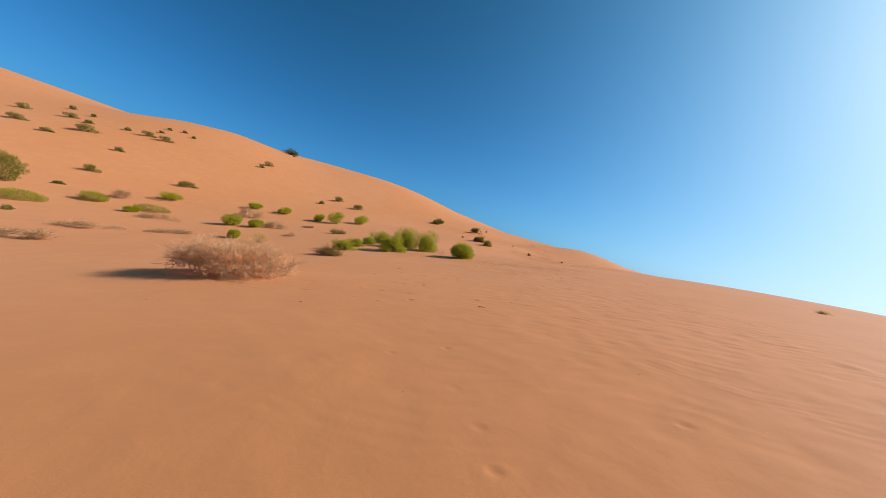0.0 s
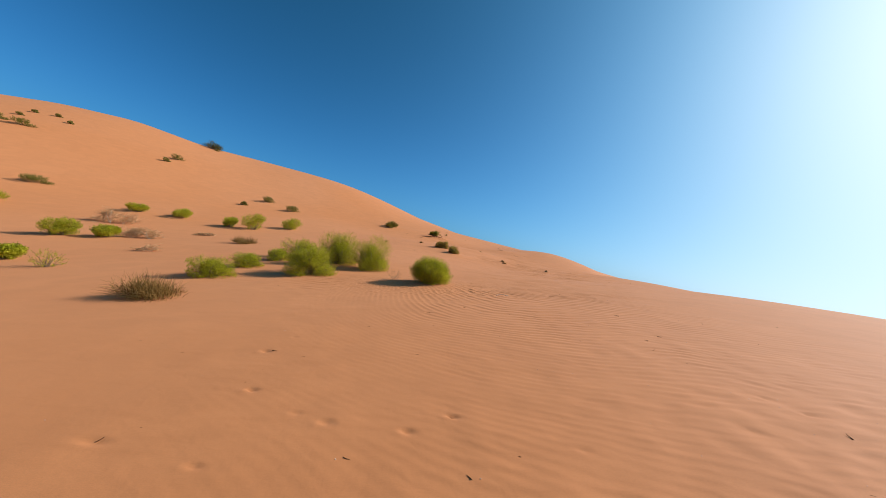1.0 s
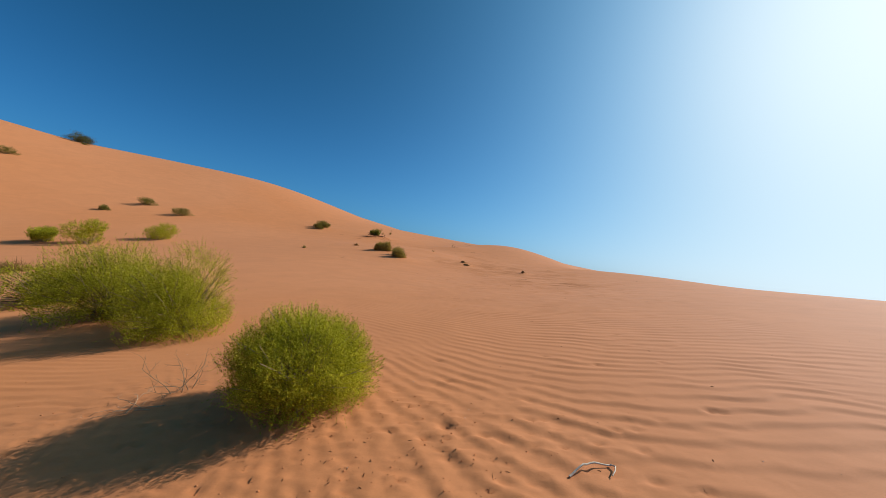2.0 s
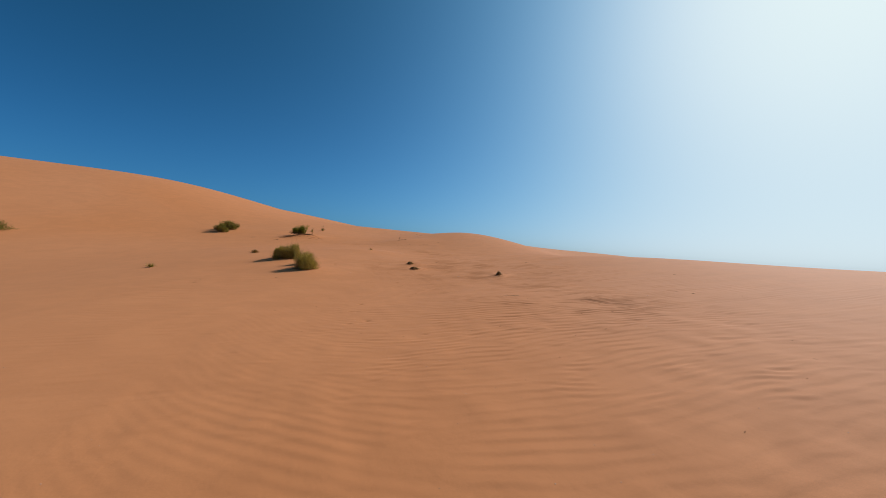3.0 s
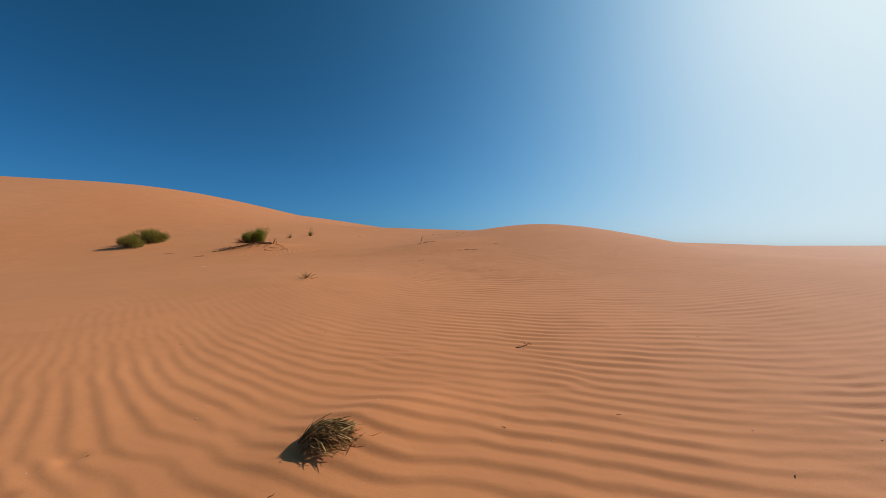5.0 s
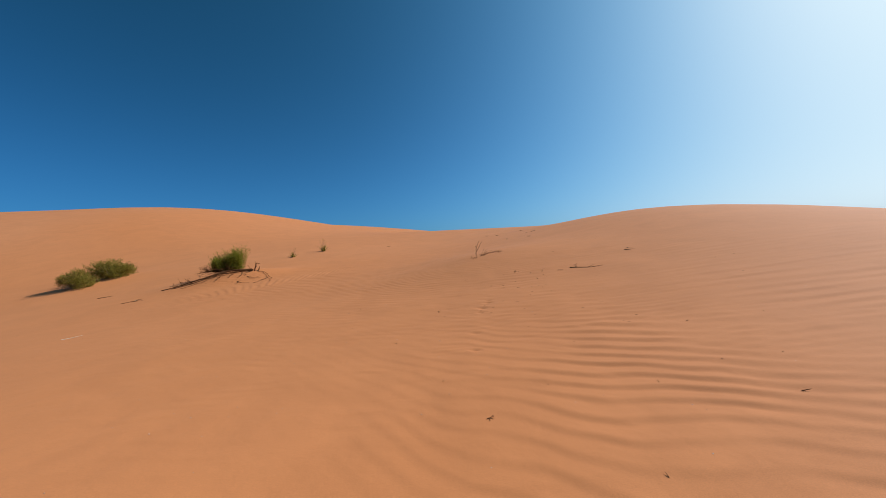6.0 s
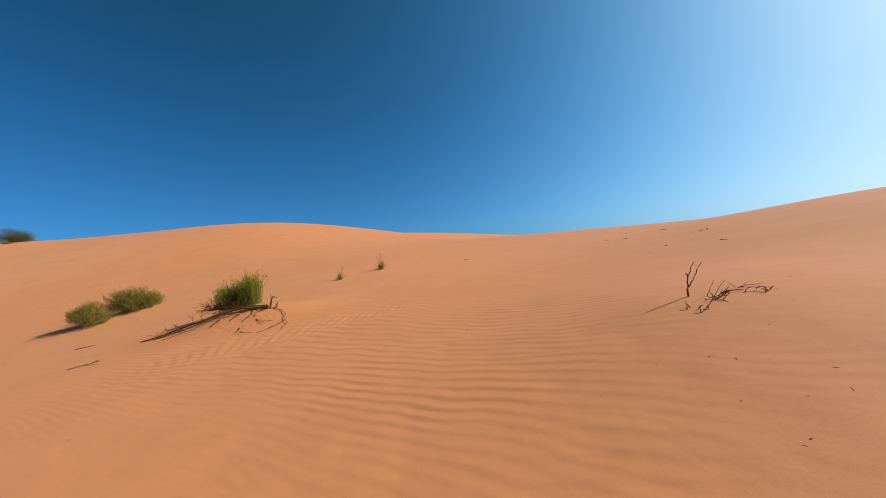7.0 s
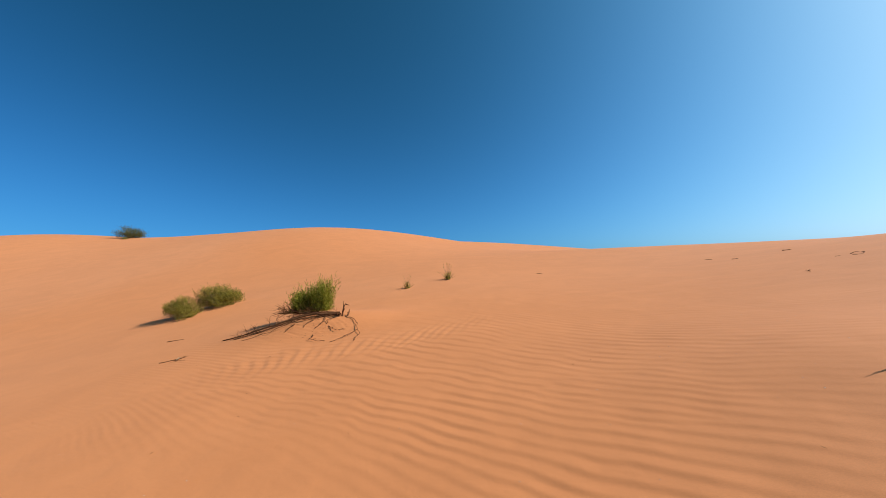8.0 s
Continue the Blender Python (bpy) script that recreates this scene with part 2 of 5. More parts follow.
def land(x, y):
    z = BASE_LEVEL + LEAN_X * 60 * np.tanh(x / 60) + LEAN_Y * 60 * np.tanh((y - 20) / 60)
    return z + swells(x, y, BROAD, -68, -24, 22) + swells(x, y, MIDDLE, -34, 0, 9) + swells(x, y, LOCAL, -1, 8, 4.5)


def blob(x, y, cx, cy, rx, ry=None, turn=0.0):
    ry = ry or rx
    c, s = math.cos(radians(turn)), math.sin(radians(turn))
    u, v = (x - cx) * c + (y - cy) * s, -(x - cx) * s + (y - cy) * c
    return np.exp(-0.5 * ((u / rx) ** 2 + (v / ry) ** 2))


# Hummocks of blown sand held by plants: x, y, radius along, radius across, turn, height
HUMMOCKS = [
    (2.80, 32.95, 0.70, 0.32, 15, 0.17), (-1.0, 34.7, 0.9, 0.4, 40, 0.07), (5.36, 21.2, 0.28, 0.13, 15, 0.05), (5.62, 22.2, 0.26, 0.14, 15, 0.06),
    (-2.6, 4.75, 1.0, 0.5, 5, 0.06), (2.60, 21.15, 0.5, 0.55, 20, 0.085), (2.18, 22.85, 0.5, 0.4, 20, 0.10), (0.60, 10.58, 0.55, 0.5, 0, 0.03), (6.70, 19.29, 0.22, 0.13, 20, 0.06), (6.80, 19.55, 0.07, 0.22, -14, 0.026), (7.75, 30.62, 0.95, 0.85, 0, 0.145), (5.35, 16.85, 0.80, 0.65, 0, 0.06), (4.90, 25.75, 0.90, 0.65, 0, 0.11), (13.2, 34.8, 1.6, 2.2, 0, 0.12), (-27.0, 52.0, 2.5, 2.5, 0, -0.35),
]
# Number of ripple crests passed on the way up the dune: an even count and, on a net of 2.5 metres, how the wind bends it
RIPPLES = [
    (-17.9, -0.1, 5.3, -3.0, -3.0, 37.8),
    (-3.4, 34.0, -25.9, 35.5, -41.1, 43.1),
    (-45.0, -2.1, 6.8, -20.9, 33.7, -36.5),
    (21.1, -8.9, 7.7, 6.5, -13.6, 14.2),
    (-18.9, -9.1, 16.8, -23.3, 34.7, -28.2),
    (-37.9, 20.3, -17.3, 17.7, -20.0, 17.5),
    (98.7, -85.0, 39.5, -22.0, 20.5, -17.9),
    (57.3, -37.0, 7.3, -7.6, 7.4, 3.3),
    (-163.0, 85.4, -54.6, 39.6, -26.9, 15.4),
    (-28.5, -51.5, 13.1, -25.2, 11.9, -8.0),
    (-41.2, 22.1, -4.0, 9.8, -12.0, 4.0),
    (-58.3, 25.3, -16.4, -14.9, 10.4, -8.3),
]
# Tracks of small animals and sunken steps: x, y
TRACKS = [
    (0.33, 1.42), (0.36, 1.17), (0.18, 2.00), (0.23, 1.76), (-0.16, 2.18), (0.04, 2.66), (-0.32, 2.28), (0.10, 2.32), (0.19, 2.33), (1.00, 2.80), (-1.79, 1.54), (1.28, 1.56),
    (-1.37, 5.14), (-1.13, 4.76), (-1.64, 5.11), (-0.91, 4.35), (-0.64, 4.31), (-0.52, 4.34), (-0.29, 4.20), (-0.22, 3.83), (-0.90, 3.77), (-0.86, 3.80), (-1.56, 4.50), (-1.45, 4.62), (-1.18, 5.39), (-0.47, 5.46), (-1.43, 4.15), (-1.48, 4.01), (-1.83, 4.13), (-0.58, 4.99), (-0.45, 5.00), (-0.27, 4.84), (0.67, 5.37), (0.81, 4.73), (0.53, 4.05), (2.29, 6.19), (-0.73, 7.32),
    (-0.82, 6.97), (-0.66, 6.34), (-0.36, 6.08), (-0.21, 5.99), (0.37, 6.01), (0.15, 5.90), (0.87, 5.72), (-0.60, 5.71), (-1.06, 5.89), (2.32, 5.99), (0.91, 8.66), (0.43, 8.35),
    (1.42, 10.64), (1.55, 10.62), (1.96, 10.64), (1.17, 10.11), (1.23, 9.96), (1.28, 9.91), (1.50, 10.01), (1.43, 10.07), (1.79, 9.96), (1.71, 9.98), (1.87, 9.89), (2.02, 9.95), (2.11, 9.93), (1.48, 9.75), (1.38, 9.79), (2.01, 9.80), (1.99, 9.57), (1.79, 10.32),
    (2.51, 10.67), (2.98, 10.58), (2.29, 9.96), (2.67, 9.94), (2.62, 9.97), (3.22, 11.26), (1.48, 10.03), (1.28, 10.18), (1.69, 10.13), (1.46, 10.98), (2.25, 10.90), (2.04, 9.55), (1.91, 9.64), (2.92, 16.60), (2.96, 16.61), (3.18, 16.66), (3.08, 17.25), (3.15, 17.22), (3.28, 17.67), (4.32, 19.43), (4.75, 15.29), (3.59, 15.79),
    (4.56, 22.13), (4.63, 22.29), (3.33, 21.99), (3.37, 22.14), (7.43, 28.85), (7.35, 28.68), (7.15, 28.48), (7.13, 28.36), (7.10, 28.28), (7.06, 28.22), (6.98, 28.17), (7.01, 28.13), (6.96, 28.02), (6.71, 28.29), (6.80, 27.53), (6.72, 27.20),
]


def relief(x, y):
    """Ripples, trampled patches, hummocks and tracks on top of the dunes."""
    z = np.zeros_like(x)
    for cx, cy, rx, ry, turn, h in HUMMOCKS:
        z += h * blob(x, y, cx, cy, rx, ry, turn)
    # where the wind has rippled the sand, and where it lies smooth
    mask = 0.95 * blob(x, y, 5.6, 20.6, 5.0, 2.8) + 0.75 * blob(x, y, 2.7, 11.0, 1.8, 1.9) + 0.35 * blob(x, y, 9.5, 23.5, 3.2, 2.2)
    mask += 0.72 * blob(x, y, 4.7, 30.9, 2.3, 1.3, 10) + 0.45 * blob(x, y, 6.0, 30.1, 1.2, 0.8) + 0.3 * blob(x, y, 1.2, 9.9, 1.3, 0.9) + 0.75 * blob(x, y, -0.5, 10.0, 1.5, 0.9) + 0.4 * blob(x, y, -0.9, 11.4, 0.7, 0.5) + 0.4 * blob(x, y, 2.0, 32.1, 1.4, 0.5) + 0.62 * blob(x, y, 5.9, 16.0, 1.4, 1.4) + 0.4 * blob(x, y, 8.2, 17.0, 2.4, 2.4)
    mask += 0.55 * blob(x, y, 2.0, 8.4, 1.5, 1.3) + 0.15 * blob(x, y, 1.9, 6.0, 2.0, 1.2) + 0.8 * blob(x, y, 8.2, 26.3, 2.0, 1.6) + 0.75 * blob(x, y, 7.3, 25.9, 0.9, 0.7) + 0.4 * blob(x, y, 9.2, 26.6, 1.3, 1.0)
    mask *= (1 - 0.95 * blob(x, y, 2.8, 18.5, 1.5, 1.6)) * (1 - 0.9 * blob(x, y, 2.6, 21.4, 0.9, 0.9)) * (1 - 0.8 * blob(x, y, 5.7, 26.2, 0.8, 1.3))
    mask *= 1 - 0.85 * blob(x, y, 4.0, 27.0, 1.7, 2.4) - 0.8 * blob(x, y, 3.7, 29.7, 0.8, 0.5) - 0.9 * blob(x, y, 8.2, 29.8, 1.6, 1.5)
    along, across = x * 0.21 + y * 0.98, (x - 0.5) * 0.98 - y * 0.21
    near = np.clip((8.0 - np.abs(across)) / 4.0, 0, 1) * np.clip((38.0 - along) / 3.0, 0, 1)
    mask = np.clip(mask * (1 + 0.35 * value_noise(x * 0.7, y * 0.7, 3)), 0, 1.1) * near
    # crests run across the wind, bending round the shoulder of the dune and splitting here and there
    count = (0.36 * x + 0.93 * y) / 0.105 + swells(x, y, RIPPLES, -2, 6, 2.5)
    # they crowd together on the slope below the dead shrub
    count += 1.7 * np.tanh(((x - 7.65) * 0.405 + (y - 26.40) * 0.914) / 0.62)
    count += 0.45 * value_noise(x * 1.3, y * 1.1, 2) + 0.26 * value_noise(x * 3.4, y * 2.6, 14) + 0.10 * value_noise(x * 8.5, y * 6.0, 22)
    # two trains of nearly the same spacing give way to each other, so that crests end and fork
    p = 2 * np.pi * count
    p2 = 2 * np.pi * (count * 1.035 + 0.3 * (x - 4.0) + 0.25 * value_noise(x * 3.3, y * 2.4, 15))
    share = np.clip(0.35 + 3.0 * value_noise(x * 1.1, y * 1.6, 16) + 2.0 * value_noise(x * 2.7, y * 3.2, 17), 0, 1)
    mask *= np.clip((along - 3.6) / 1.2, 0, 1)
    wave = (1 - share) * np.sin(p + 0.7 * np.sin(p)) + share * np.sin(p2 + 0.7 * np.sin(p2))
    fade = 0.78 + 0.42 * value_noise(x * 2.1 + 9, y * 3.0, 5) + 0.22 * value_noise(x * 6.0, y * 5.0, 18)
    # on the open windward slope the crests are short and broken
    broken = np.clip(blob(x, y, 5.6, 15.9, 2.4, 1.7) + 0.6 * blob(x, y, 8.2, 20.2, 1.2, 1.6), 0, 1)
    fade += broken * (-0.12 + 1.0 * value_noise(x * 2.9, y * 5.2, 31))
    z += 0.0042 * mask * np.clip(fade, 0.05, 1.35) * wave
    # a band of broad ripples that winds along the foot of the root hummock
    middle = np.interp(x, [1.6, 2.4, 3.4, 4.2, 5.2], [30.9, 31.35, 31.85, 32.15, 32.9])
    band = np.exp(-0.5 * ((y - middle) / 0.24) ** 2) * np.clip((x - 1.6) / 0.5, 0, 1) * np.clip((5.4 - x) / 0.6, 0, 1)
    b = 2 * np.pi * (x + np.interp(x, [2.5, 3.4, 4.4], [0.64, 0.32, -0.2]) * (y - middle) + 0.025 * value_noise(x * 4.0, y * 4.0, 24)) / 0.125
    z += 0.0042 * band * (0.8 + 0.4 * value_noise(x * 5.0, y * 5.0, 25)) * np.sin(b + 0.5 * np.sin(b))
    # coarser, broken ripples on the windward slope
    coarse = near * np.clip(0.06 + 0.9 * blob(x, y, 6.5, 15.0, 2.6, 1.7) + 0.5 * blob(x, y, 3.0, 4.0, 1.8, 3.0) + 0.3 * blob(x, y, 7.5, 28.0, 1.6, 1.6) + 0.75 * blob(x, y, 8.0, 20.0, 1.3, 1.8), 0, 1)
    q = 2 * np.pi * (y * 0.93 + x * 0.36 + 0.5 * value_noise(x * 0.6, y * 0.6, 7) + 0.09 * value_noise(x * 2.7, y * 2.7, 8)) / 0.19
    z += 0.0020 * coarse * np.clip(0.15 + 1.1 * value_noise(x * 2.6, y * 3.4, 9), 0, 1) * (np.sin(q) + 0.25 * np.sin(2 * q + 0.8))
    q2 = 2 * np.pi * (y * 0.96 + x * 0.28 + 0.25 * value_noise(x * 0.9, y * 0.9, 26) + 0.06 * value_noise(x * 3.5, y * 3.5, 27)) / 0.115
    z += 0.0042 * coarse * np.clip(0.1 + 1.3 * value_noise(x * 3.8, y * 5.5, 28), 0, 1) * np.sin(q2 + 0.6 * np.sin(q2))
    q3 = 2 * np.pi * (x * 0.96 - y * 0.27 + 0.18 * value_noise(x * 1.1, y * 0.8, 29)) / 0.22
    z += 0.0026 * np.clip(blob(x, y, 7.4, 15.6, 1.2, 1.5), 0, 1) * near * (0.6 + 0.6 * value_noise(x * 1.7, y * 1.2, 30)) * np.sin(q3)
    z += 0.004 * value_noise(x * 6.0, y * 6.0, 10) * (0.3 * near + coarse) + 0.004 * value_noise(x * 9.0, y * 11.0, 32) * near * blob(x, y, 2.6, 4.2, 1.4, 2.6) + 0.0035 * near * value_noise(x * 1.6, y * 1.6, 11)
    # ground scuffed round the green bushes
    scuff = blob(x, y, 0.75, 9.95, 0.85, 0.45) + 0.75 * blob(x, y, -0.8, 10.5, 1.1, 0.55) + 0.8 * blob(x, y, 2.8, 32.65, 0.55, 0.22) + 0.4 * blob(x, y, -2.4, 4.2, 1.0, 0.3)
    z += 0.0046 * np.clip(scuff, 0, 1) * (0.7 * value_noise(x * 15.0, y * 19.0, 12) + value_noise(x * 29.0, y * 34.0, 13))
    # small pits where the ground has been trodden, one in each uneven cell
    trodden = np.where(scuff > 0.18)[0]
    if len(trodden):
        px, py, cell = x[trodden], y[trodden], 0.062
        dent = np.zeros(len(trodden))
        for ox in (-1, 0, 1):
            for oy in (-1, 0, 1):
                ci, cj = np.floor(px / cell) + ox, np.floor(py / cell) + oy
                ra = np.modf(np.abs(np.sin(ci * 12.99 + cj * 78.23) * 43758.54))[0]
                rb = np.modf(np.abs(np.sin(ci * 39.35 + cj * 11.14) * 24634.63))[0]
                d = np.hypot(px - (ci + 0.15 + 0.7 * ra) * cell, (py - (cj + 0.15 + 0.7 * rb) * cell) * 1.3)
                deep = 1.5 * np.modf(ra * 17.0)[0] ** 2 + 0.1
                dent += deep * (-0.0085 * np.exp(-((d / 0.015) ** 2)) + 0.0030 * np.exp(-(((d - 0.026) / 0.009) ** 2)))
        z[trodden] += dent * np.clip(scuff[trodden] * 1.3, 0, 1)
    for k, (cx, cy) in enumerate(TRACKS):
        r = (0.012 if cy < 3 else 0.016 if cy < 11.5 else 0.020) + 0.004 * math.sin(k * 2.4)
        near = (np.abs(x - cx) < 0.25) & (np.abs(y - cy) < 0.25)
        xs, ys = x[near], y[near]
        deep = (0.45 if cy < 3 or cy > 27 else 0.72) + 0.34 * math.sin(k * 1.7 + 0.6)
        z[near] += deep * (-0.017 * blob(xs, ys, cx, cy, r * 1.2, r * 0.9) + 0.008 * blob(xs, ys, cx - r * 1.7, cy - r * 0.6, r * 0.9) + 0.004 * blob(xs, ys, cx + r * 1.5, cy + r, r))
    return z


def ground_z(x, y):
    a, b = np.array([float(x)]), np.array([float(y)])
    return float(land(a, b)[0] + relief(a, b)[0])


def run_out(start, step, growth, limit):
    """Offsets that start fine and widen out to the horizon."""
    out, d = [], start
    while d < limit:
        step = min(step * growth, 400)
        d += step
        out.append(d)
    return out


def build_ground():
    turn = radians(12)
    # closely spaced rows where the sand is rippled, wider ones between
    fine, wide = 0.0152, 0.030
    s_mid = np.concatenate([np.arange(0.8, 3.2, 0.020), np.arange(3.2, 6.0, 0.0135), np.arange(6.0, 8.0, 0.020), np.arange(8.0, 13.5, fine), np.arange(13.5, 17.0, 0.0145), np.arange(17.0, 18.5, fine), np.arange(18.5, 23.0, 0.0125), np.arange(23.0, 33.5, fine), np.arange(33.5, 35.0, wide)])
    s_mid = s_mid[np.concatenate([[True], np.diff(s_mid) > 0.008])]
    n_mid = np.arange(-2.3, 2.4, 0.025)
    s = np.concatenate([[0.8 - d for d in reversed(run_out(0.0, wide, 1.09, 2600))], s_mid, [s_mid[-1] + d for d in run_out(0.0, wide, 1.045, 2600)]])
    n = np.concatenate([[-2.3 - d for d in reversed(run_out(0.0, 0.026, 1.115, 2600))], n_mid, [n_mid[-1] + d for d in run_out(0.0, 0.026, 1.09, 2600)]])
    S, N = np.meshgrid(s, n, indexing="ij")
    # the close columns follow the way round to the left
    bend = np.clip((S - 24.5) / 5.5, 0, 1)
    N = N - 1.9 * bend * bend * (3 - 2 * bend) - 1.0 * np.exp(-(((S - 9.0) / 3.2) ** 2))
    x = (0.5 + S * math.sin(turn) + N * math.cos(turn)).ravel()
    y = (S * math.cos(turn) - N * math.sin(turn)).ravel()
    z = np.empty_like(x)
    for a in range(0, len(x), 100000):
        k = slice(a, a + 100000)
        z[k] = land(x[k], y[k])
        close = (np.abs(x[k]) < 70) & (np.abs(y[k] - 20) < 70)
        zz = z[k]
        zz[close] += relief(x[k][close], y[k][close])
    i, j = np.meshgrid(np.arange(len(s) - 1), np.arange(len(n) - 1), indexing="ij")
    w = len(n)
    f = np.stack([i * w + j, i * w + j + 1, (i + 1) * w + j + 1, (i + 1) * w + j], -1).reshape(-1, 4)[:, ::-1]
    me = mesh_from("ground", np.stack([x, y, z], 1), f, SAND, smooth=True)
    return tagged(new("ground", me), "rippled orange desert sand dunes with scattered tracks", "sand dune", kind="structure")


build_ground()


# ---- plants ----
def dome_radius(th, ph, seed, lumpy=1.0):
    """Uneven outline of a bush: a factor near one for each direction."""
    return 1 + lumpy * 0.17 * value_noise(th * 1.9 + 50, ph * 2.6 + 50, seed) + lumpy * 0.10 * value_noise(th * 4.3 + 20, ph * 5.0 + 20, seed + 1)


def green_bush(name, x, y, w, h, twigs, per_twig, leaf, seed, mat, label, group, lean=0.0, slim=0.5, upward=0.55, category="bush", stem_count=170, lumpy=1.0, lobes=0):
    """A rounded desert bush: stems fan up from the root into fine twigs set with small leaves."""
    rng = np.random.default_rng(seed)
    root = tagged(new(name), label, category, group)
    root.location = (x, y, ground_z(x, y) - 0.02)
    th = rng.uniform(0, 2 * np.pi, twigs)
    ph = np.arcsin(rng.uniform(-0.80, 1.0, twigs))
    rad = dome_radius(th, ph, seed, lumpy) * rng.uniform(0.30, 1.0, twigs) ** 0.38
    out = np.stack([np.cos(th) * np.cos(ph), np.sin(th) * np.cos(ph), np.sin(ph)], 1)
    tip = out * rad[:, None] * np.array([w / 2, w / 2, h * 0.56]) + np.array([0, 0, h * 0.46])
    if lobes:
        # the crown is made up of several rounded heads of unequal height
        j = rng.integers(0, lobes, twigs)
        turn = np.arange(lobes) * 2.4 + rng.uniform(-0.4, 0.4, lobes)
        reach = np.sqrt((np.arange(lobes) + 0.3) / lobes) * 0.34 * w
        size = rng.uniform(0.40, 0.66, lobes)
        level = h * np.where(np.arange(lobes) % 2 == 0, 0.68, 0.29) * rng.uniform(0.85, 1.1, lobes) * (1 - 0.35 * reach / (0.34 * w))
        centre = np.stack([np.cos(turn) * reach, np.sin(turn) * reach, level], 1)
        tip = out * rad[:, None] * np.array([w / 2, w / 2, h * 0.62]) * size[j][:, None] + centre[j]
    tip[:, 0] += lean * tip[:, 2]
    tip[:, 2] = np.maximum(tip[:, 2], 0.02)
    grow = unit(out * 0.7 + np.array([0, 0, upward]) + rng.normal(0, 0.35, (twigs, 3)))
    length = min(0.16, 0.26 * h) * rng.uniform(0.6, 1.25, (twigs, 1))
    foot = tip - grow * length
    # leaves in turn along every twig
    f = np.tile(np.linspace(0.05, 1.0, per_twig), twigs)
    base = np.repeat(foot, per_twig, 0) + np.repeat(grow * length, per_twig, 0) * f[:, None]
    ax = unit(np.repeat(grow, per_twig, 0) * (0.7 if slim > 0.3 else 1.3) + rng.normal(0, 0.6, (twigs * per_twig, 3)))
    v, fc = leaves(base, ax, leaf, leaf * slim, rng)
    part("foliage", mesh_from("foliage", v, fc, mat), root, kind="stuff")
    # stems from the root to a part of the twigs
    k = max(10, min(stem_count, twigs // 5))
    pick = rng.choice(twigs, k, replace=False)
    a = np.stack([rng.normal(0, 0.05 * w, k), rng.normal(0, 0.05 * w, k), np.zeros(k)], 1)
    b = tip[pick]
    t = np.linspace(0, 1, 5)[None, :, None]
    mid = (a + b) / 2 + np.stack([rng.normal(0, 0.03, k), rng.normal(0, 0.03, k), 0.08 * h + 0 * th[:k]], 1)
    line = (1 - t) ** 2 * a[:, None] + 2 * t * (1 - t) * mid[:, None] + t * t * b[:, None]
    r = np.linspace(0.0065, 0.0014, 5)[None] * rng.uniform(0.6, 1.2, (k, 1)) * (min(w, 0.9) / 0.8) ** 0.5
    v, fc = tubes(line, r, 3)
    part("stem_tangle", mesh_from("stem_tangle", v, fc, STEM_WOOD, True), root, "thin brown stems", "stuff")
    return root


def blade_lines(rng, count, w, h, spread, droop, seg=5, base_r=0.12):
    """Curved blades that rise from one crown and arch outwards."""
    th = rng.uniform(0, 2 * np.pi, count)
    tilt = np.abs(rng.normal(0, spread, count)).clip(0, 1.45)
    ln = rng.uniform(0.55, 1.0, count)
    d = np.stack([np.cos(th), np.sin(th), 0 * th], 1)
    a = d * (w * base_r * rng.uniform(0, 1, (count, 1)))
    t = np.linspace(0, 1, seg)
    reach = (np.sin(tilt) * ln * w / 2)[:, None] * (t[None] ** 1.15)
    rise = (np.cos(tilt * 0.9) * ln * h)[:, None] * (t[None] - droop * t[None] ** 2.4 * np.sin(tilt)[:, None])
    line = a[:, None] + d[:, None] * reach[:, :, None]
    line[:, :, 2] += np.maximum(rise, 0.003)
    return line + np.cumsum(rng.normal(0, 0.006, line.shape), 1) * (h / 0.4)


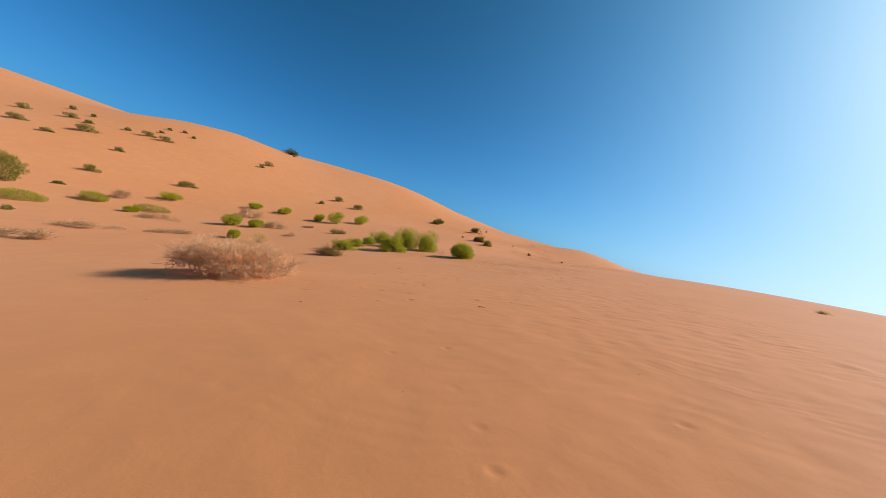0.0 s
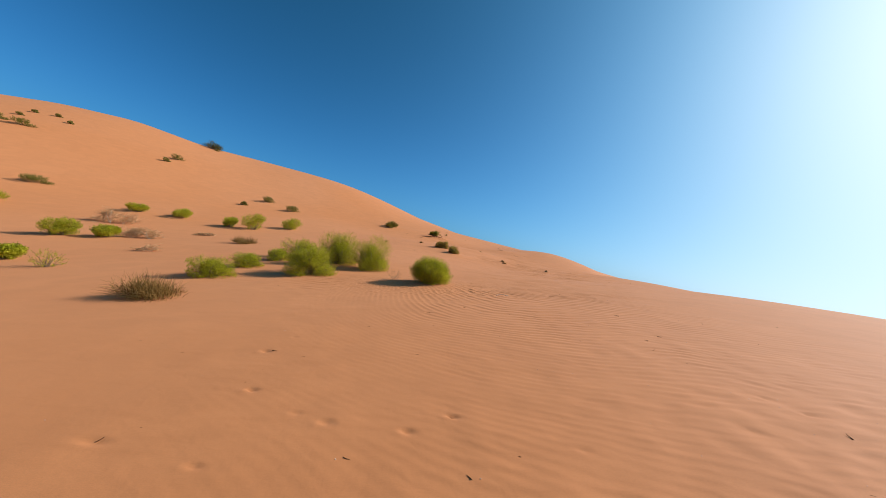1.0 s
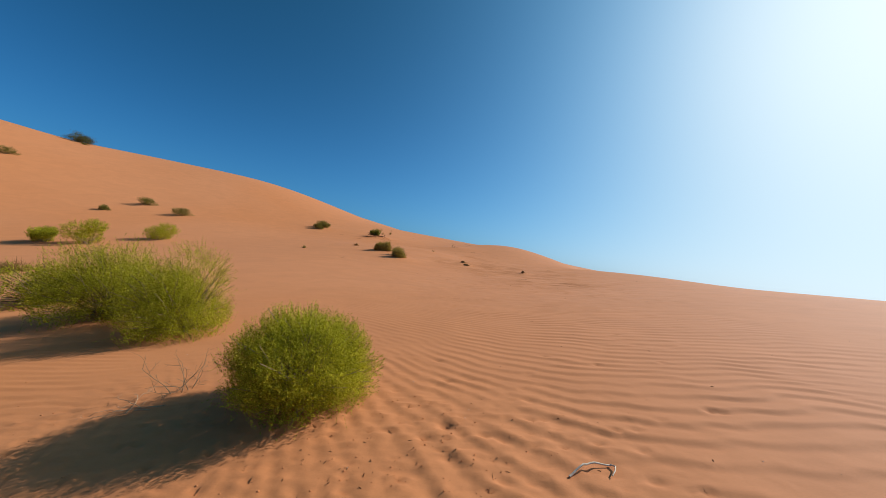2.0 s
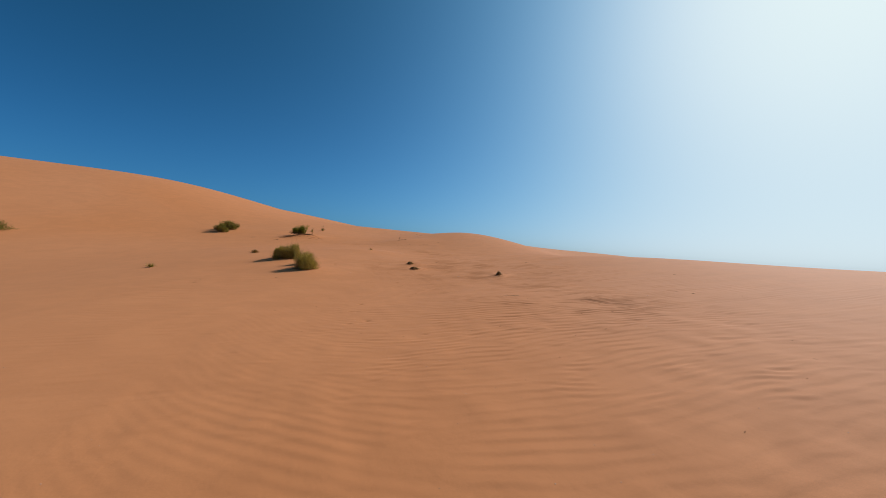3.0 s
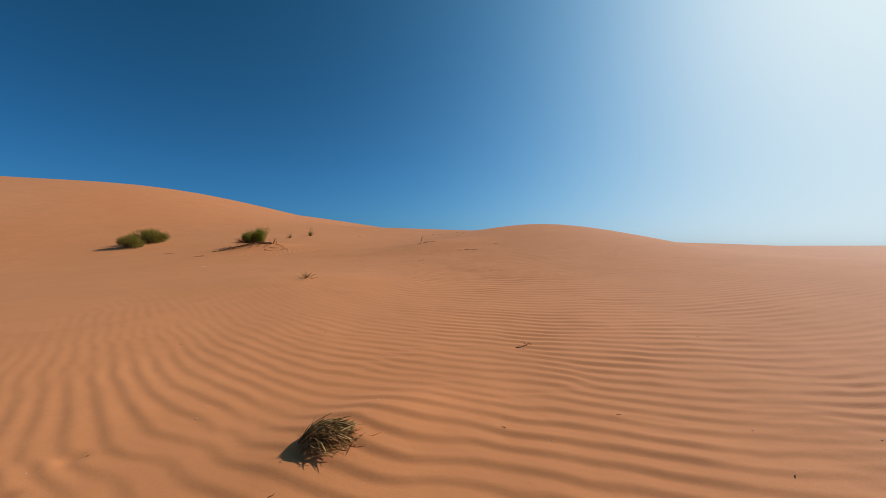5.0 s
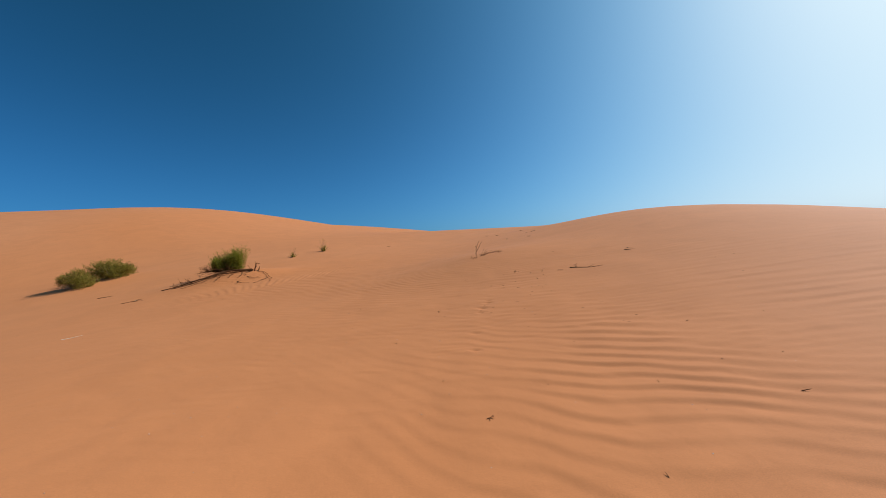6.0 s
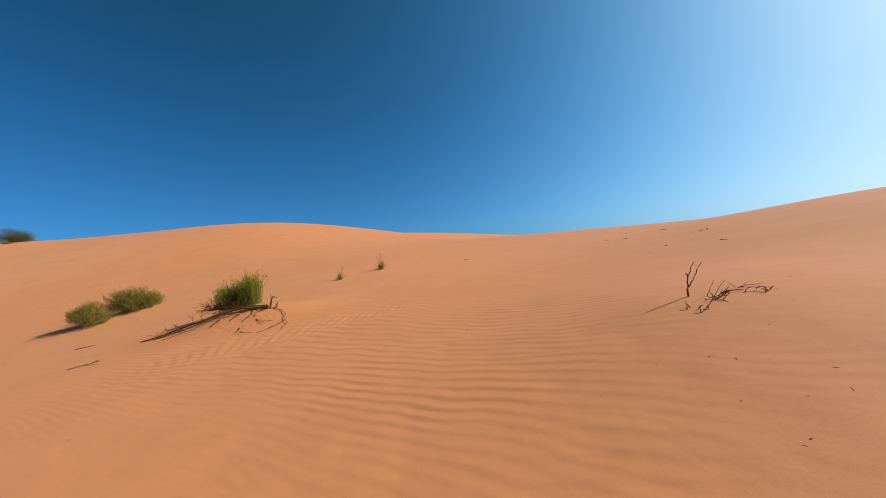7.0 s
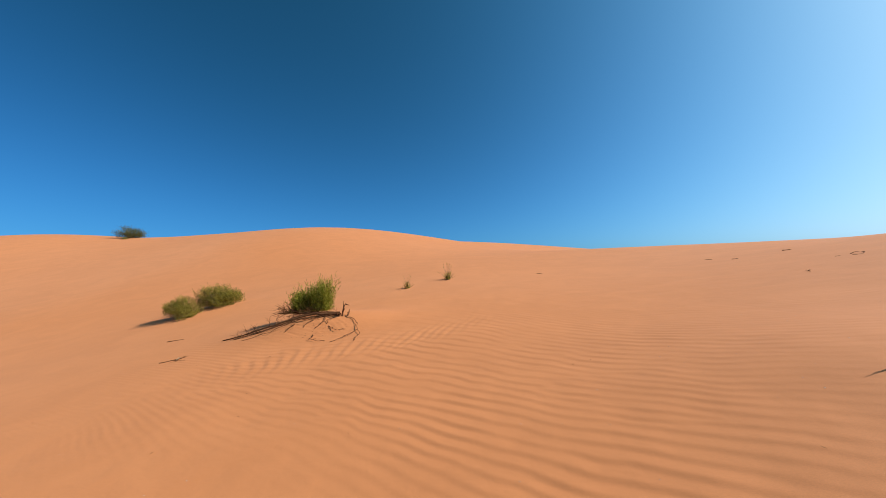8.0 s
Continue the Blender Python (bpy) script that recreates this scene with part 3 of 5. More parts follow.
def tuft(name, x, y, w, h, count, width, seed, mat, label, group="", category="grass tuft", spread=0.6, droop=0.25, base_r=0.12, lean=(0, 0), heads=0, clumps=1):
    """Grass or broom: many narrow blades from one root."""
    rng = np.random.default_rng(seed)
    root = tagged(new(name), label, category, group)
    root.location = (x, y, ground_z(x, y) - 0.012)
    if clumps == 1:
        line = blade_lines(rng, count, w, h, spread, droop, 5, base_r)
    else:
        # several crowns grown together, each with its own height and lean, the blades curled
        groups = []
        for c in range(clumps):
            one = blade_lines(rng, count // clumps, w * rng.uniform(0.45, 0.75), h * rng.uniform(0.40, 1.0), spread, droop, 5, 0.34)
            one += np.cumsum(rng.normal(0, 0.020, one.shape), 1) * (h / 0.4)
            a, r = c * 2.4, w * 0.30 * math.sqrt((c + 0.2) / clumps)
            one[:, :, 0] += r * math.cos(a) + rng.normal(0, 0.22) * one[:, :, 2]
            one[:, :, 1] += r * math.sin(a) + rng.normal(0, 0.22) * one[:, :, 2]
            one[:, :, 2] = np.maximum(one[:, :, 2], 0.004)
            groups.append(one)
        line = np.concatenate(groups)
        count = len(line)
    line[:, :, 0] += lean[0] * line[:, :, 2]
    line[:, :, 1] += lean[1] * line[:, :, 2]
    v, f = ribbons(line, width * np.array([0.9, 1.0, 0.85, 0.6, 0.15])[None] * rng.uniform(0.6, 1.3, (count, 1)), rng)
    part("blade_clump", mesh_from("blade_clump", v, f, mat), root, kind="stuff")
    k = max(6, count // 40)
    pick = rng.choice(count, k, replace=False)
    v, f = tubes(line[pick][:, :4], np.tile(np.linspace(width * 0.8, width * 0.3, 4), (k, 1)), 3)
    for k in range(heads):
        # a thin stalk with a brown seed head
        a, tilt = rng.uniform(0, 2 * np.pi), abs(rng.normal(0, 0.32)) + 0.05
        d = np.array([math.cos(a) * math.sin(tilt), math.sin(a) * math.sin(tilt), math.cos(tilt)])
        q = np.linspace(0, h * rng.uniform(1.1, 1.55), 5)[:, None] * d[None] + rng.normal(0, 0.003, (5, 3))
        sv, sf = tubes(q[None], np.full((1, 5), 0.0013), 3)
        stalk = part("seed_stalk", mesh_from("seed_stalk", sv, sf, STEM_WOOD, True), root)
        e = q[-1] + np.linspace(-0.004, 0.030, 5)[:, None] * d[None]
        sv, sf = tubes(e[None], np.array([[0.001, 0.0042, 0.0050, 0.0036, 0.001]]), 5)
        part("seed_head", mesh_from("seed_head", sv, sf, BROWN_BLADE, True), stalk, "brown seed head")
    part("dead_thatch", mesh_from("dead_thatch", v, f, BROWN_BLADE, True), root, "dry brown stalks at the root", "stuff")
    return root


def dry_tangle(name, x, y, w, d, h, count, seed, label, group="", thick=0.0036, turn=0.0, loose=0.10, crust=0.7, mat=None):
    """A low heap of dead, bleached twigs that curl into one another."""
    rng = np.random.default_rng(seed)
    root = tagged(new(name), label, "dry bush", group)
    root.location = (x, y, ground_z(x, y))
    root.rotation_euler = (0, 0, radians(turn))
    c, s = math.cos(radians(turn)), math.sin(radians(turn))

    def drop(px, py):
        gx, gy = x + px * c - py * s, y + px * s + py * c
        return land(gx, gy) + relief(gx, gy) - root.location.z

    lumps = rng.uniform(-1, 1, (7, 2)) * np.array([w * 0.34, d * 0.28])
    pick = rng.integers(0, 7, count)
    start = lumps[pick] + rng.normal(0, loose, (count, 2)) * np.array([w, d])
    th = rng.uniform(0, 2 * np.pi, count)
    ln = rng.uniform(0.10, 0.30, count) * (h / 0.5) ** 0.35
    seg = 7
    t = np.linspace(0, 1, seg)
    bendy = rng.normal(0, 2.2, count)
    ang = th[:, None] + bendy[:, None] * t[None]
    step = ln[:, None] / (seg - 1)
    px = start[:, :1] + np.cumsum(np.cos(ang) * step, 1)
    py = start[:, 1:] + np.cumsum(np.sin(ang) * step, 1)
    edge = np.clip(1 - (start[:, 0] / (w * 0.52)) ** 2 - (start[:, 1] / (d * 0.56)) ** 2, 0.02, 1) ** 0.6
    top = h * edge * (0.78 + 0.22 * value_noise(start[:, 0] * 5, start[:, 1] * 5, seed))
    z0 = rng.uniform(0, 1, count) ** crust * top * 0.85
    arch = rng.normal(0.02, 0.09, count) * (h / 0.5)
    pz = np.maximum(z0[:, None] + arch[:, None] * np.sin(np.pi * t[None] * rng.uniform(0.5, 1.1, (count, 1))), 0.004)
    g = drop(px.ravel(), py.ravel()).reshape(px.shape)
    line = np.stack([px, py, pz + g], -1)
    r = thick * 0.5 * np.linspace(1.2, 0.45, seg)[None] * rng.uniform(0.5, 1.5, (count, 1))
    v, f = tubes(line, r, 3)
    part("twig_tangle", mesh_from("twig_tangle", v, f, mat or STRAW, True), root, kind="stuff")
    k = max(8, count // 70)
    q = rng.choice(count, k, replace=False)
    a = np.stack([lumps[pick[q], 0] * 0.8, lumps[pick[q], 1] * 0.8, 0 * q], 1)
    a[:, 2] = drop(a[:, 0], a[:, 1]) - 0.01
    b = line[q, 3]
    tt = np.linspace(0, 1, 4)[None, :, None]
    v, f = tubes(a[:, None] * (1 - tt) + b[:, None] * tt + rng.normal(0, 0.006, (k, 4, 3)), np.tile(np.linspace(thick * 1.3, thick * 0.6, 4), (k, 1)), 4)
    part("stem_tangle", mesh_from("stem_tangle", v, f, PALE_WOOD, True), root, "thicker bleached stems", "stuff")
    return root


def branch_lines(rng, start, direction, length, radius, depth, wiggle=0.25, fork=0.55):
    """A crooked dead branch with forks: a list of (line, radii)."""
    seg = 7
    p, d = np.array(start, float), unit(np.array(direction, float))
    pts, out = [p.copy()], []
    for k in range(seg - 1):
        d = unit(d + rng.normal(0, wiggle, 3))
        p = p + d * length / (seg - 1)
        pts.append(p.copy())
        if depth > 0 and k > 0 and rng.uniform() < fork:
            side = unit(d + rng.normal(0, 0.75, 3))
            out += branch_lines(rng, p, side, length * rng.uniform(0.25, 0.6), radius * 0.55, depth - 1, wiggle, fork)
    out.append((np.array(pts), np.linspace(radius, radius * 0.35, seg)))
    return out


def branch_mesh(name, found, mat, sides=5):
    v, f = tubes(np.array([a for a, _ in found]), np.array([b for _, b in found]), sides)
    return mesh_from(name, v, f, mat, True)


def dead_branch(name, x, y, heading, rise, length, radius, seed, label, mat=None, depth=2, wiggle=0.22, fork=0.5, group="", category="dead branch"):
    """A dead branch that lies on, or stands up from, the sand."""
    rng = np.random.default_rng(seed)
    root = tagged(new(name), label, category, group)
    root.location = (x, y, ground_z(x, y))
    a = radians(heading)
    d = (math.sin(a) * math.cos(radians(rise)), math.cos(a) * math.cos(radians(rise)), math.sin(radians(rise)))
    found = branch_lines(rng, (0, 0, -0.015 if rise > 20 else radius * 0.6), d, length, radius, depth, wiggle, fork)
    for line, _ in found:
        gx, gy = x + line[:, 0], y + line[:, 1]
        g = land(gx, gy) + relief(gx, gy) - root.location.z
        if rise <= 20:
            line[:, 2] = g + radius * 0.5 + np.clip(line[:, 2], 0, 0.05) * 0.35
        else:
            line[1:, 2] = np.maximum(line[1:, 2], g[1:] + radius * 0.3)
    main = found[-1:]
    part("limb", branch_mesh("limb", main, mat or DEAD_WOOD, 6), root)
    for fork_line in found[:-1]:
        part("twig", branch_mesh("twig", [fork_line], mat or DEAD_WOOD, 4), root)
    return root


# Bright green bushes close to the path: x, y, width, height, twigs, leaves a twig, leaf length
NEAR_GREEN = [
    (0.61, 10.58, 0.76, 0.49, 9600, 15, 0.0080), (-1.58, 11.08, 1.02, 0.64, 7400, 12, 0.0105), (-1.36, 12.80, 1.12, 0.92, 6200, 12, 0.0118),
    (-0.57, 12.22, 1.0, 0.78, 6800, 12, 0.0105), (-2.98, 10.58, 0.78, 0.37, 1900, 10, 0.017), (-2.95, 11.80, 0.66, 0.33, 1700, 10, 0.015), (-2.78, 12.95, 0.58, 0.35, 1300, 10, 0.016), (-2.50, 13.75, 1.0, 0.55, 1700, 10, 0.018),
]
for k, (x, y, w, h, tw, pt, lf) in enumerate(NEAR_GREEN):
    green_bush("green_bush", x, y, w, h, tw, pt, lf, 100 + k, GREEN_LEAF, "rounded fresh green leafy desert bush on the sand", "green bushes beside the path", lumpy=1.2 if k else 0.8, lobes=8 if k else 0)
# Green bushes further off in the hollow: x, y, width, height
FAR_GREEN = [
    (-16.16, 19.98, 1.53, 0.50), (-13.66, 15.06, 0.70, 0.30), (-12.92, 23.10, 1.38, 0.50), (-11.16, 23.38, 1.40, 0.54), (-9.76, 15.79, 1.00, 0.53), (-8.91, 16.23, 0.92, 0.41),
    (-7.22, 11.92, 0.64, 0.34), (-8.43, 22.55, 1.12, 0.56), (-7.32, 22.60, 1.36, 0.82), (-6.20, 24.60, 1.30, 0.62),
]
for k, (x, y, w, h) in enumerate(FAR_GREEN):
    green_bush("green_bush", x, y, w, h * 1.15, 1150, 8, 0.032, 130 + k, GREEN_LEAF, "low rounded green bush in the sandy hollow", "green bushes in the hollow", stem_count=30, lumpy=0.8, lobes=3)
for k, (x, y, w, h) in enumerate([(-16.30, 13.12, 1.37, 0.40), (-16.18, 15.70, 1.10, 0.45), (-13.74, 16.10, 1.35, 0.32)]):
    green_bush("yellow_bush", x, y, w, h, 1000, 8, 0.031, 150 + k, (YELLOW_GREEN, YELLOW_GREEN, YELLOW_LEAF)[k], ("low yellowish green bush in the sandy hollow", "low yellowish green bush in the sandy hollow", "low straw-yellow bush in the sandy hollow")[k], "yellow bushes in the hollow", stem_count=30)
green_bush("sparse_bush", -5.87, 11.08, 0.50, 0.34, 130, 7, 0.018, 160, GREEN_LEAF, "sparse open pale green bush with bare stems", "")
green_bush("large_shrub", -20.25, 15.3, 1.5, 1.32, 1500, 9, 0.070, 161, SAGE_BLADE, "large grey-green feathery shrub at the dune foot", "", slim=0.2, upward=0.9, category="shrub", stem_count=60)
# Dark shrubs on the flank of the high dune: x, y, width, height
DUNE_SHRUBS = [
    (-38.45, 29.75, 1.19, 0.59), (-33.98, 25.95, 1.56, 0.52), (-40.06, 34.84, 0.92, 0.46), (-35.51, 30.92, 1.34, 0.51), (-36.35, 33.49, 0.55, 0.39), (-33.52, 30.56, 0.91, 0.46),
    (-30.95, 28.16, 1.97, 0.80), (-30.80, 25.40, 1.10, 0.38), (-31.38, 32.04, 0.74, 0.32), (-29.52, 32.26, 1.50, 0.64), (-28.09, 32.52, 1.51, 0.59), (-30.41, 34.52, 0.57, 0.29),
    (-31.19, 36.30, 0.60, 0.30), (-30.15, 37.04, 0.55, 0.31), (-28.50, 36.26, 0.48, 0.30), (-26.33, 26.59, 0.79, 0.49), (-22.50, 21.21, 1.06, 0.57), (-19.77, 17.30, 0.58, 0.20),
    (-18.81, 24.36, 1.54, 0.53), (-20.45, 36.97, 1.10, 0.61), (-20.40, 35.57, 0.71, 0.41), (-11.63, 30.75, 0.61, 0.41), (-11.03, 33.32, 1.43, 0.66), (-8.70, 32.09, 1.49, 0.64),
]
for k, (x, y, w, h) in enumerate(DUNE_SHRUBS):
    green_bush("dune_shrub", x, y, w * 0.88, h * 0.92, int(320 + 260 * w * w), 7, 0.042, 200 + k, DARK_SHRUB, "small dark olive shrub on the dune slope", "shrubs on the dune slope", slim=0.3, upward=0.75, category="shrub", stem_count=14, lumpy=1.5, lobes=4)
green_bush("dune_shrub", -14.21, 11.15, 0.30, 0.19, 200, 7, 0.022, 230, DARK_SHRUB, "small dark olive shrub on the dune slope", "shrubs on the dune slope", category="shrub", stem_count=14)


def crest_tree(x, y, w, h):
    """A low spreading tree on the crest: short trunks, limbs and a ragged crown of clumps."""
    rng = np.random.default_rng(77)
    root = tagged(new("crest_tree"), "low spreading dark green tree on the dune crest", "tree")
    root.location = (x, y, ground_z(x, y) - 0.05)
    limbs = []
    for k in range(6):
        a = k * 1.05 + rng.uniform(-0.3, 0.3)
        limbs += branch_lines(rng, (0, 0, 0), (math.cos(a), math.sin(a), 1.1), h * rng.uniform(0.7, 1.0), 0.05, 1, 0.2, 0.6)
    part("trunk", branch_mesh("trunk", limbs, STEM_WOOD, 5), root)
    chunks = []
    for k in range(34):
        a, r = rng.uniform(0, 2 * np.pi), rng.uniform(0, 1) ** 0.6 * w / 2
        c = np.array([math.cos(a) * r, math.sin(a) * r, h * rng.uniform(0.25, 1.0) * (1.05 - 0.55 * r / (w / 2))])
        p = c + rng.normal(0, 1, (130, 3)) * np.array([0.17, 0.17, 0.10])
        p[:, 2] = np.maximum(p[:, 2], 0.05)
        chunks.append(leaves(p, unit(rng.normal(0, 1, (130, 3)) + np.array([0, 0, 0.5])), 0.07, 0.035, rng))
    v, f = merge(chunks)
    part("crown", mesh_from("crown", v, f, CREST_LEAF), root, kind="stuff")


crest_tree(-24.1, 48.2, 1.75, 0.85)
tuft("crest_shrub", -23.0, 47.2, 0.9, 0.25, 160, 0.012, 78, DARK_SHRUB, "flat dark shrub beside the crest tree", category="shrub")

# Bleached dead bushes
def dry_bush(x, y, w, d, h, turn):
    """A bleached dead bush: stems splay from the root to a low dome and fork into short crooked twigs."""
    rng = np.random.default_rng(300)
    root = tagged(new("dry_bush"), "large tangled bleached dry bush on the sand", "dry bush")
    root.location = (x, y, ground_z(x, y))
    root.rotation_euler = (0, 0, radians(turn))
    c, s = math.cos(radians(turn)), math.sin(radians(turn))

    def over_sand(line, clear):
        gx, gy = x + line[:, :, 0] * c - line[:, :, 1] * s, y + line[:, :, 0] * s + line[:, :, 1] * c
        g = (land(gx.ravel(), gy.ravel()) + relief(gx.ravel(), gy.ravel())).reshape(gx.shape) - root.location.z
        line[:, :, 2] = np.maximum(line[:, :, 2], g + clear)
        return line

    def grow(foot, way, length, seg, kink):
        """Crooked lines that set out one way and wander off it at every joint."""
        pts = [foot]
        for _ in range(seg - 1):
            way = unit(way + rng.normal(0, kink, way.shape))
            pts.append(pts[-1] + way * length[:, None] / (seg - 1))
        return np.stack(pts, 1)

    def onward(line, count, spread):
        """Points along the given lines, past their first third, and a way on from each."""
        pick, at = rng.integers(0, len(line), count), rng.integers(2, line.shape[1], count)
        here = line[pick, at]
        return here, unit(unit(here - line[pick, at - 1]) + rng.normal(0, spread, (count, 3)) + np.array([0, 0, 0.12]))

    n = 520
    th, up = rng.uniform(0, 2 * np.pi, n), rng.uniform(0.0, 0.95, n) ** 0.9
    reach = dome_radius(th, up, 300, 1.2) * rng.uniform(0.45, 1.0, n) ** 0.5
    flat = np.sqrt(1 - up ** 2)
    tip = np.stack([np.cos(th) * flat * w / 2, np.sin(th) * flat * d / 2, up ** 0.8 * h], 1) * reach[:, None]
    tip[:, 2] *= 0.86 + 0.55 * tip[:, 0] / (w / 2)
    foot = tip * np.array([0.92, 0.92, 0.0]) * rng.uniform(0.3, 1.0, (n, 1))
    t = np.linspace(0, 1, 7)[None, :, None]
    bow = (foot + tip) / 2 + np.stack([0 * th, 0 * th, 0.10 + 0 * th], 1)
    stems = (1 - t) ** 2 * foot[:, None] + 2 * t * (1 - t) * bow[:, None] + t * t * tip[:, None] + rng.normal(0, 0.012, (n, 7, 3))
    here, way = onward(stems, 4600, 0.55)
    boughs = grow(here, way, rng.uniform(0.08, 0.20, 4600), 5, 0.26)
    here, way = onward(boughs, 5600, 0.55)
    twigs = grow(here, way, rng.uniform(0.04, 0.11, 5600), 4, 0.25)
    for name, line, r0, r1, mat, note in (("stem_tangle", stems, 0.0036, 0.0018, STRAW, "thicker bleached stems"), ("bough_tangle", boughs, 0.0019, 0.0011, STRAW, ""), ("twig_tangle", twigs, 0.0013, 0.0007, STRAW, "")):
        line = over_sand(line, 0.004)
        v, f = tubes(line, np.linspace(r0, r1, line.shape[1])[None] * rng.uniform(0.7, 1.3, (len(line), 1)), 3)
        part(name, mesh_from(name, v, f, mat, True), root, note, "stuff")


dry_bush(-2.80, 4.72, 1.74, 1.10, 0.50, -4)
DRY_HEAPS = [
    (-16.70, 17.57, 1.47, 0.41), (-12.09, 14.48, 1.80, 0.29), (-10.73, 10.35, 1.93, 0.25), (-9.11, 7.59, 1.43, 0.31), (-9.06, 11.46, 1.54, 0.19), (-11.15, 19.40, 1.42, 0.52),
    (-8.30, 16.60, 1.10, 0.33), (-7.49, 18.75, 0.62, 0.16),
]
for k, (x, y, w, h) in enumerate(DRY_HEAPS):
    dry_tangle("dry_heap", x, y, w * 0.95, w * 0.5, h * (1.3 if h > 0.32 else 0.9), 480, 310 + k, "low heap of bleached dead twigs on sand", "dry heaps in the hollow", 0.0075, 20, loose=0.08, crust=0.5, mat=HEAP_TWIG)
tuft("brown_tuft", -2.85, 8.95, 0.74, 0.33, 2600, 0.0034, 330, DARK_BLADE, "brown half-dry tussock with arching blades", "brown tussocks", spread=1.15, droop=0.65, clumps=6)
tuft("brown_tuft", -5.2, 16.9, 0.86, 0.32, 1500, 0.006, 331, DARK_BLADE, "brown half-dry tussock with arching blades", "brown tussocks", spread=0.85, droop=0.45, clumps=5)


def olive_tussock(x, y, w, h, seed):
    """A soft rounded tussock of fine matted blades, with straw stalks that arch out over it and splay at its foot."""
    rng = np.random.default_rng(seed)
    root = green_bush("olive_tussock", x, y, w * 0.90, h * 1.02, 2300, 8, 0.031, seed, OLIVE_BLADE, "dense tangled olive and straw tussock on a sand hummock", "olive tussocks", slim=0.13, upward=0.7, category="tussock", stem_count=120, lumpy=1.5, lobes=8)

    def arching(count, far, high, stray):
        """Blades from the root to an uneven dome, bowed upwards on the way."""
        th, up = rng.uniform(0, 2 * np.pi, count), rng.uniform(0.02, 1.0, count)
        flat = np.sqrt(1 - up ** 2)
        size = dome_radius(th, np.arcsin(up), seed, 2.4) * rng.uniform(0.35, 1.0, count) ** 0.45
        tip = np.stack([np.cos(th) * flat * far * size, np.sin(th) * flat * far * size, up * high * size], 1)
        foot = tip * np.array([0.30, 0.30, 0.0]) * rng.uniform(0.2, 1.0, (count, 1))
        bow = (foot + tip) / 2 + np.stack([0 * th, 0 * th, 0.16 * high * (1.1 - up)], 1)
        t = np.linspace(0, 1, 5)[None, :, None]
        line = (1 - t) ** 2 * foot[:, None] + 2 * t * (1 - t) * bow[:, None] + t * t * tip[:, None]
        line += np.cumsum(rng.normal(0, stray, line.shape), 1) * t
        line[:, :, 2] = np.maximum(line[:, :, 2], 0.006)
        return line

    taper = np.array([0.9, 1.0, 0.85, 0.6, 0.2])[None]
    line = arching(900, w * 0.52, h * 1.0, 0.022)
    v, f = ribbons(line, 0.0036 * taper * rng.uniform(0.6, 1.3, (900, 1)), rng)
    part("straw_stalks", mesh_from("straw_stalks", v, f, BROWN_BLADE), root, "pale dry stalks", "stuff")
    line = arching(900, w * 0.50, h * 0.30, 0.012)
    v, f = ribbons(line, 0.0040 * taper * rng.uniform(0.6, 1.3, (900, 1)), rng)
    part("dead_thatch", mesh_from("dead_thatch", v, f, DARK_BLADE), root, "dark dead blades at the foot", "stuff")


# Tussocks and shrubs ahead: x, y, width, height
OLIVE = [(2.62, 21.05, 0.58, 0.36), (2.64, 21.78, 0.46, 0.35), (2.33, 22.75, 0.56, 0.41), (2.02, 22.72, 0.44, 0.33)]
for k, (x, y, w, h) in enumerate(OLIVE):
    olive_tussock(x, y, w, h, 340 + k)
green_bush("sage_shrub", -1.06, 34.88, 1.00, 0.53, 2700, 9, 0.033, 342, SAGE_BLADE, "low sage green shrub on a sand ridge", "sage shrubs", slim=0.18, upward=0.6, category="shrub", stem_count=110, lumpy=1.3, lobes=9)
green_bush("sage_shrub", -1.30, 34.18, 0.70, 0.50, 1600, 9, 0.033, 343, SAGE_BLADE, "low sage green shrub on a sand ridge", "sage shrubs", slim=0.18, upward=0.6, category="shrub", stem_count=90, lumpy=1.3, lobes=6)
tuft("small_tussock", 7.09, 6.30, 0.40, 0.10, 120, 0.004, 346, BROWN_BLADE, "small dry brown tussock on bare sand")
tuft("small_tussock", 1.18, 25.10, 0.36, 0.13, 420, 0.005, 344, DARK_BLADE, "small dry brown tussock on bare sand")
tuft("small_tussock", -0.80, 22.91, 0.32, 0.14, 130, 0.005, 345, SAGE_BLADE, "small sparse green tussock on bare sand")
for k, (x, y, w, h) in enumerate([(3.98, 36.10, 0.42, 0.25), (3.31, 35.22, 0.36, 0.20), (5.00, 25.56, 0.36, 0.12)]):
    tuft("grass_tuft", x, y, w, h, (110, 80, 24)[k], (0.006, 0.006, 0.009)[k], 350 + k, SAGE_BLADE if k != 2 else DARK_BLADE, "small sparse upright desert grass tuft", "sparse grass tufts", spread=0.75, droop=0.15, base_r=0.08, heads=(14, 5, 0)[k])


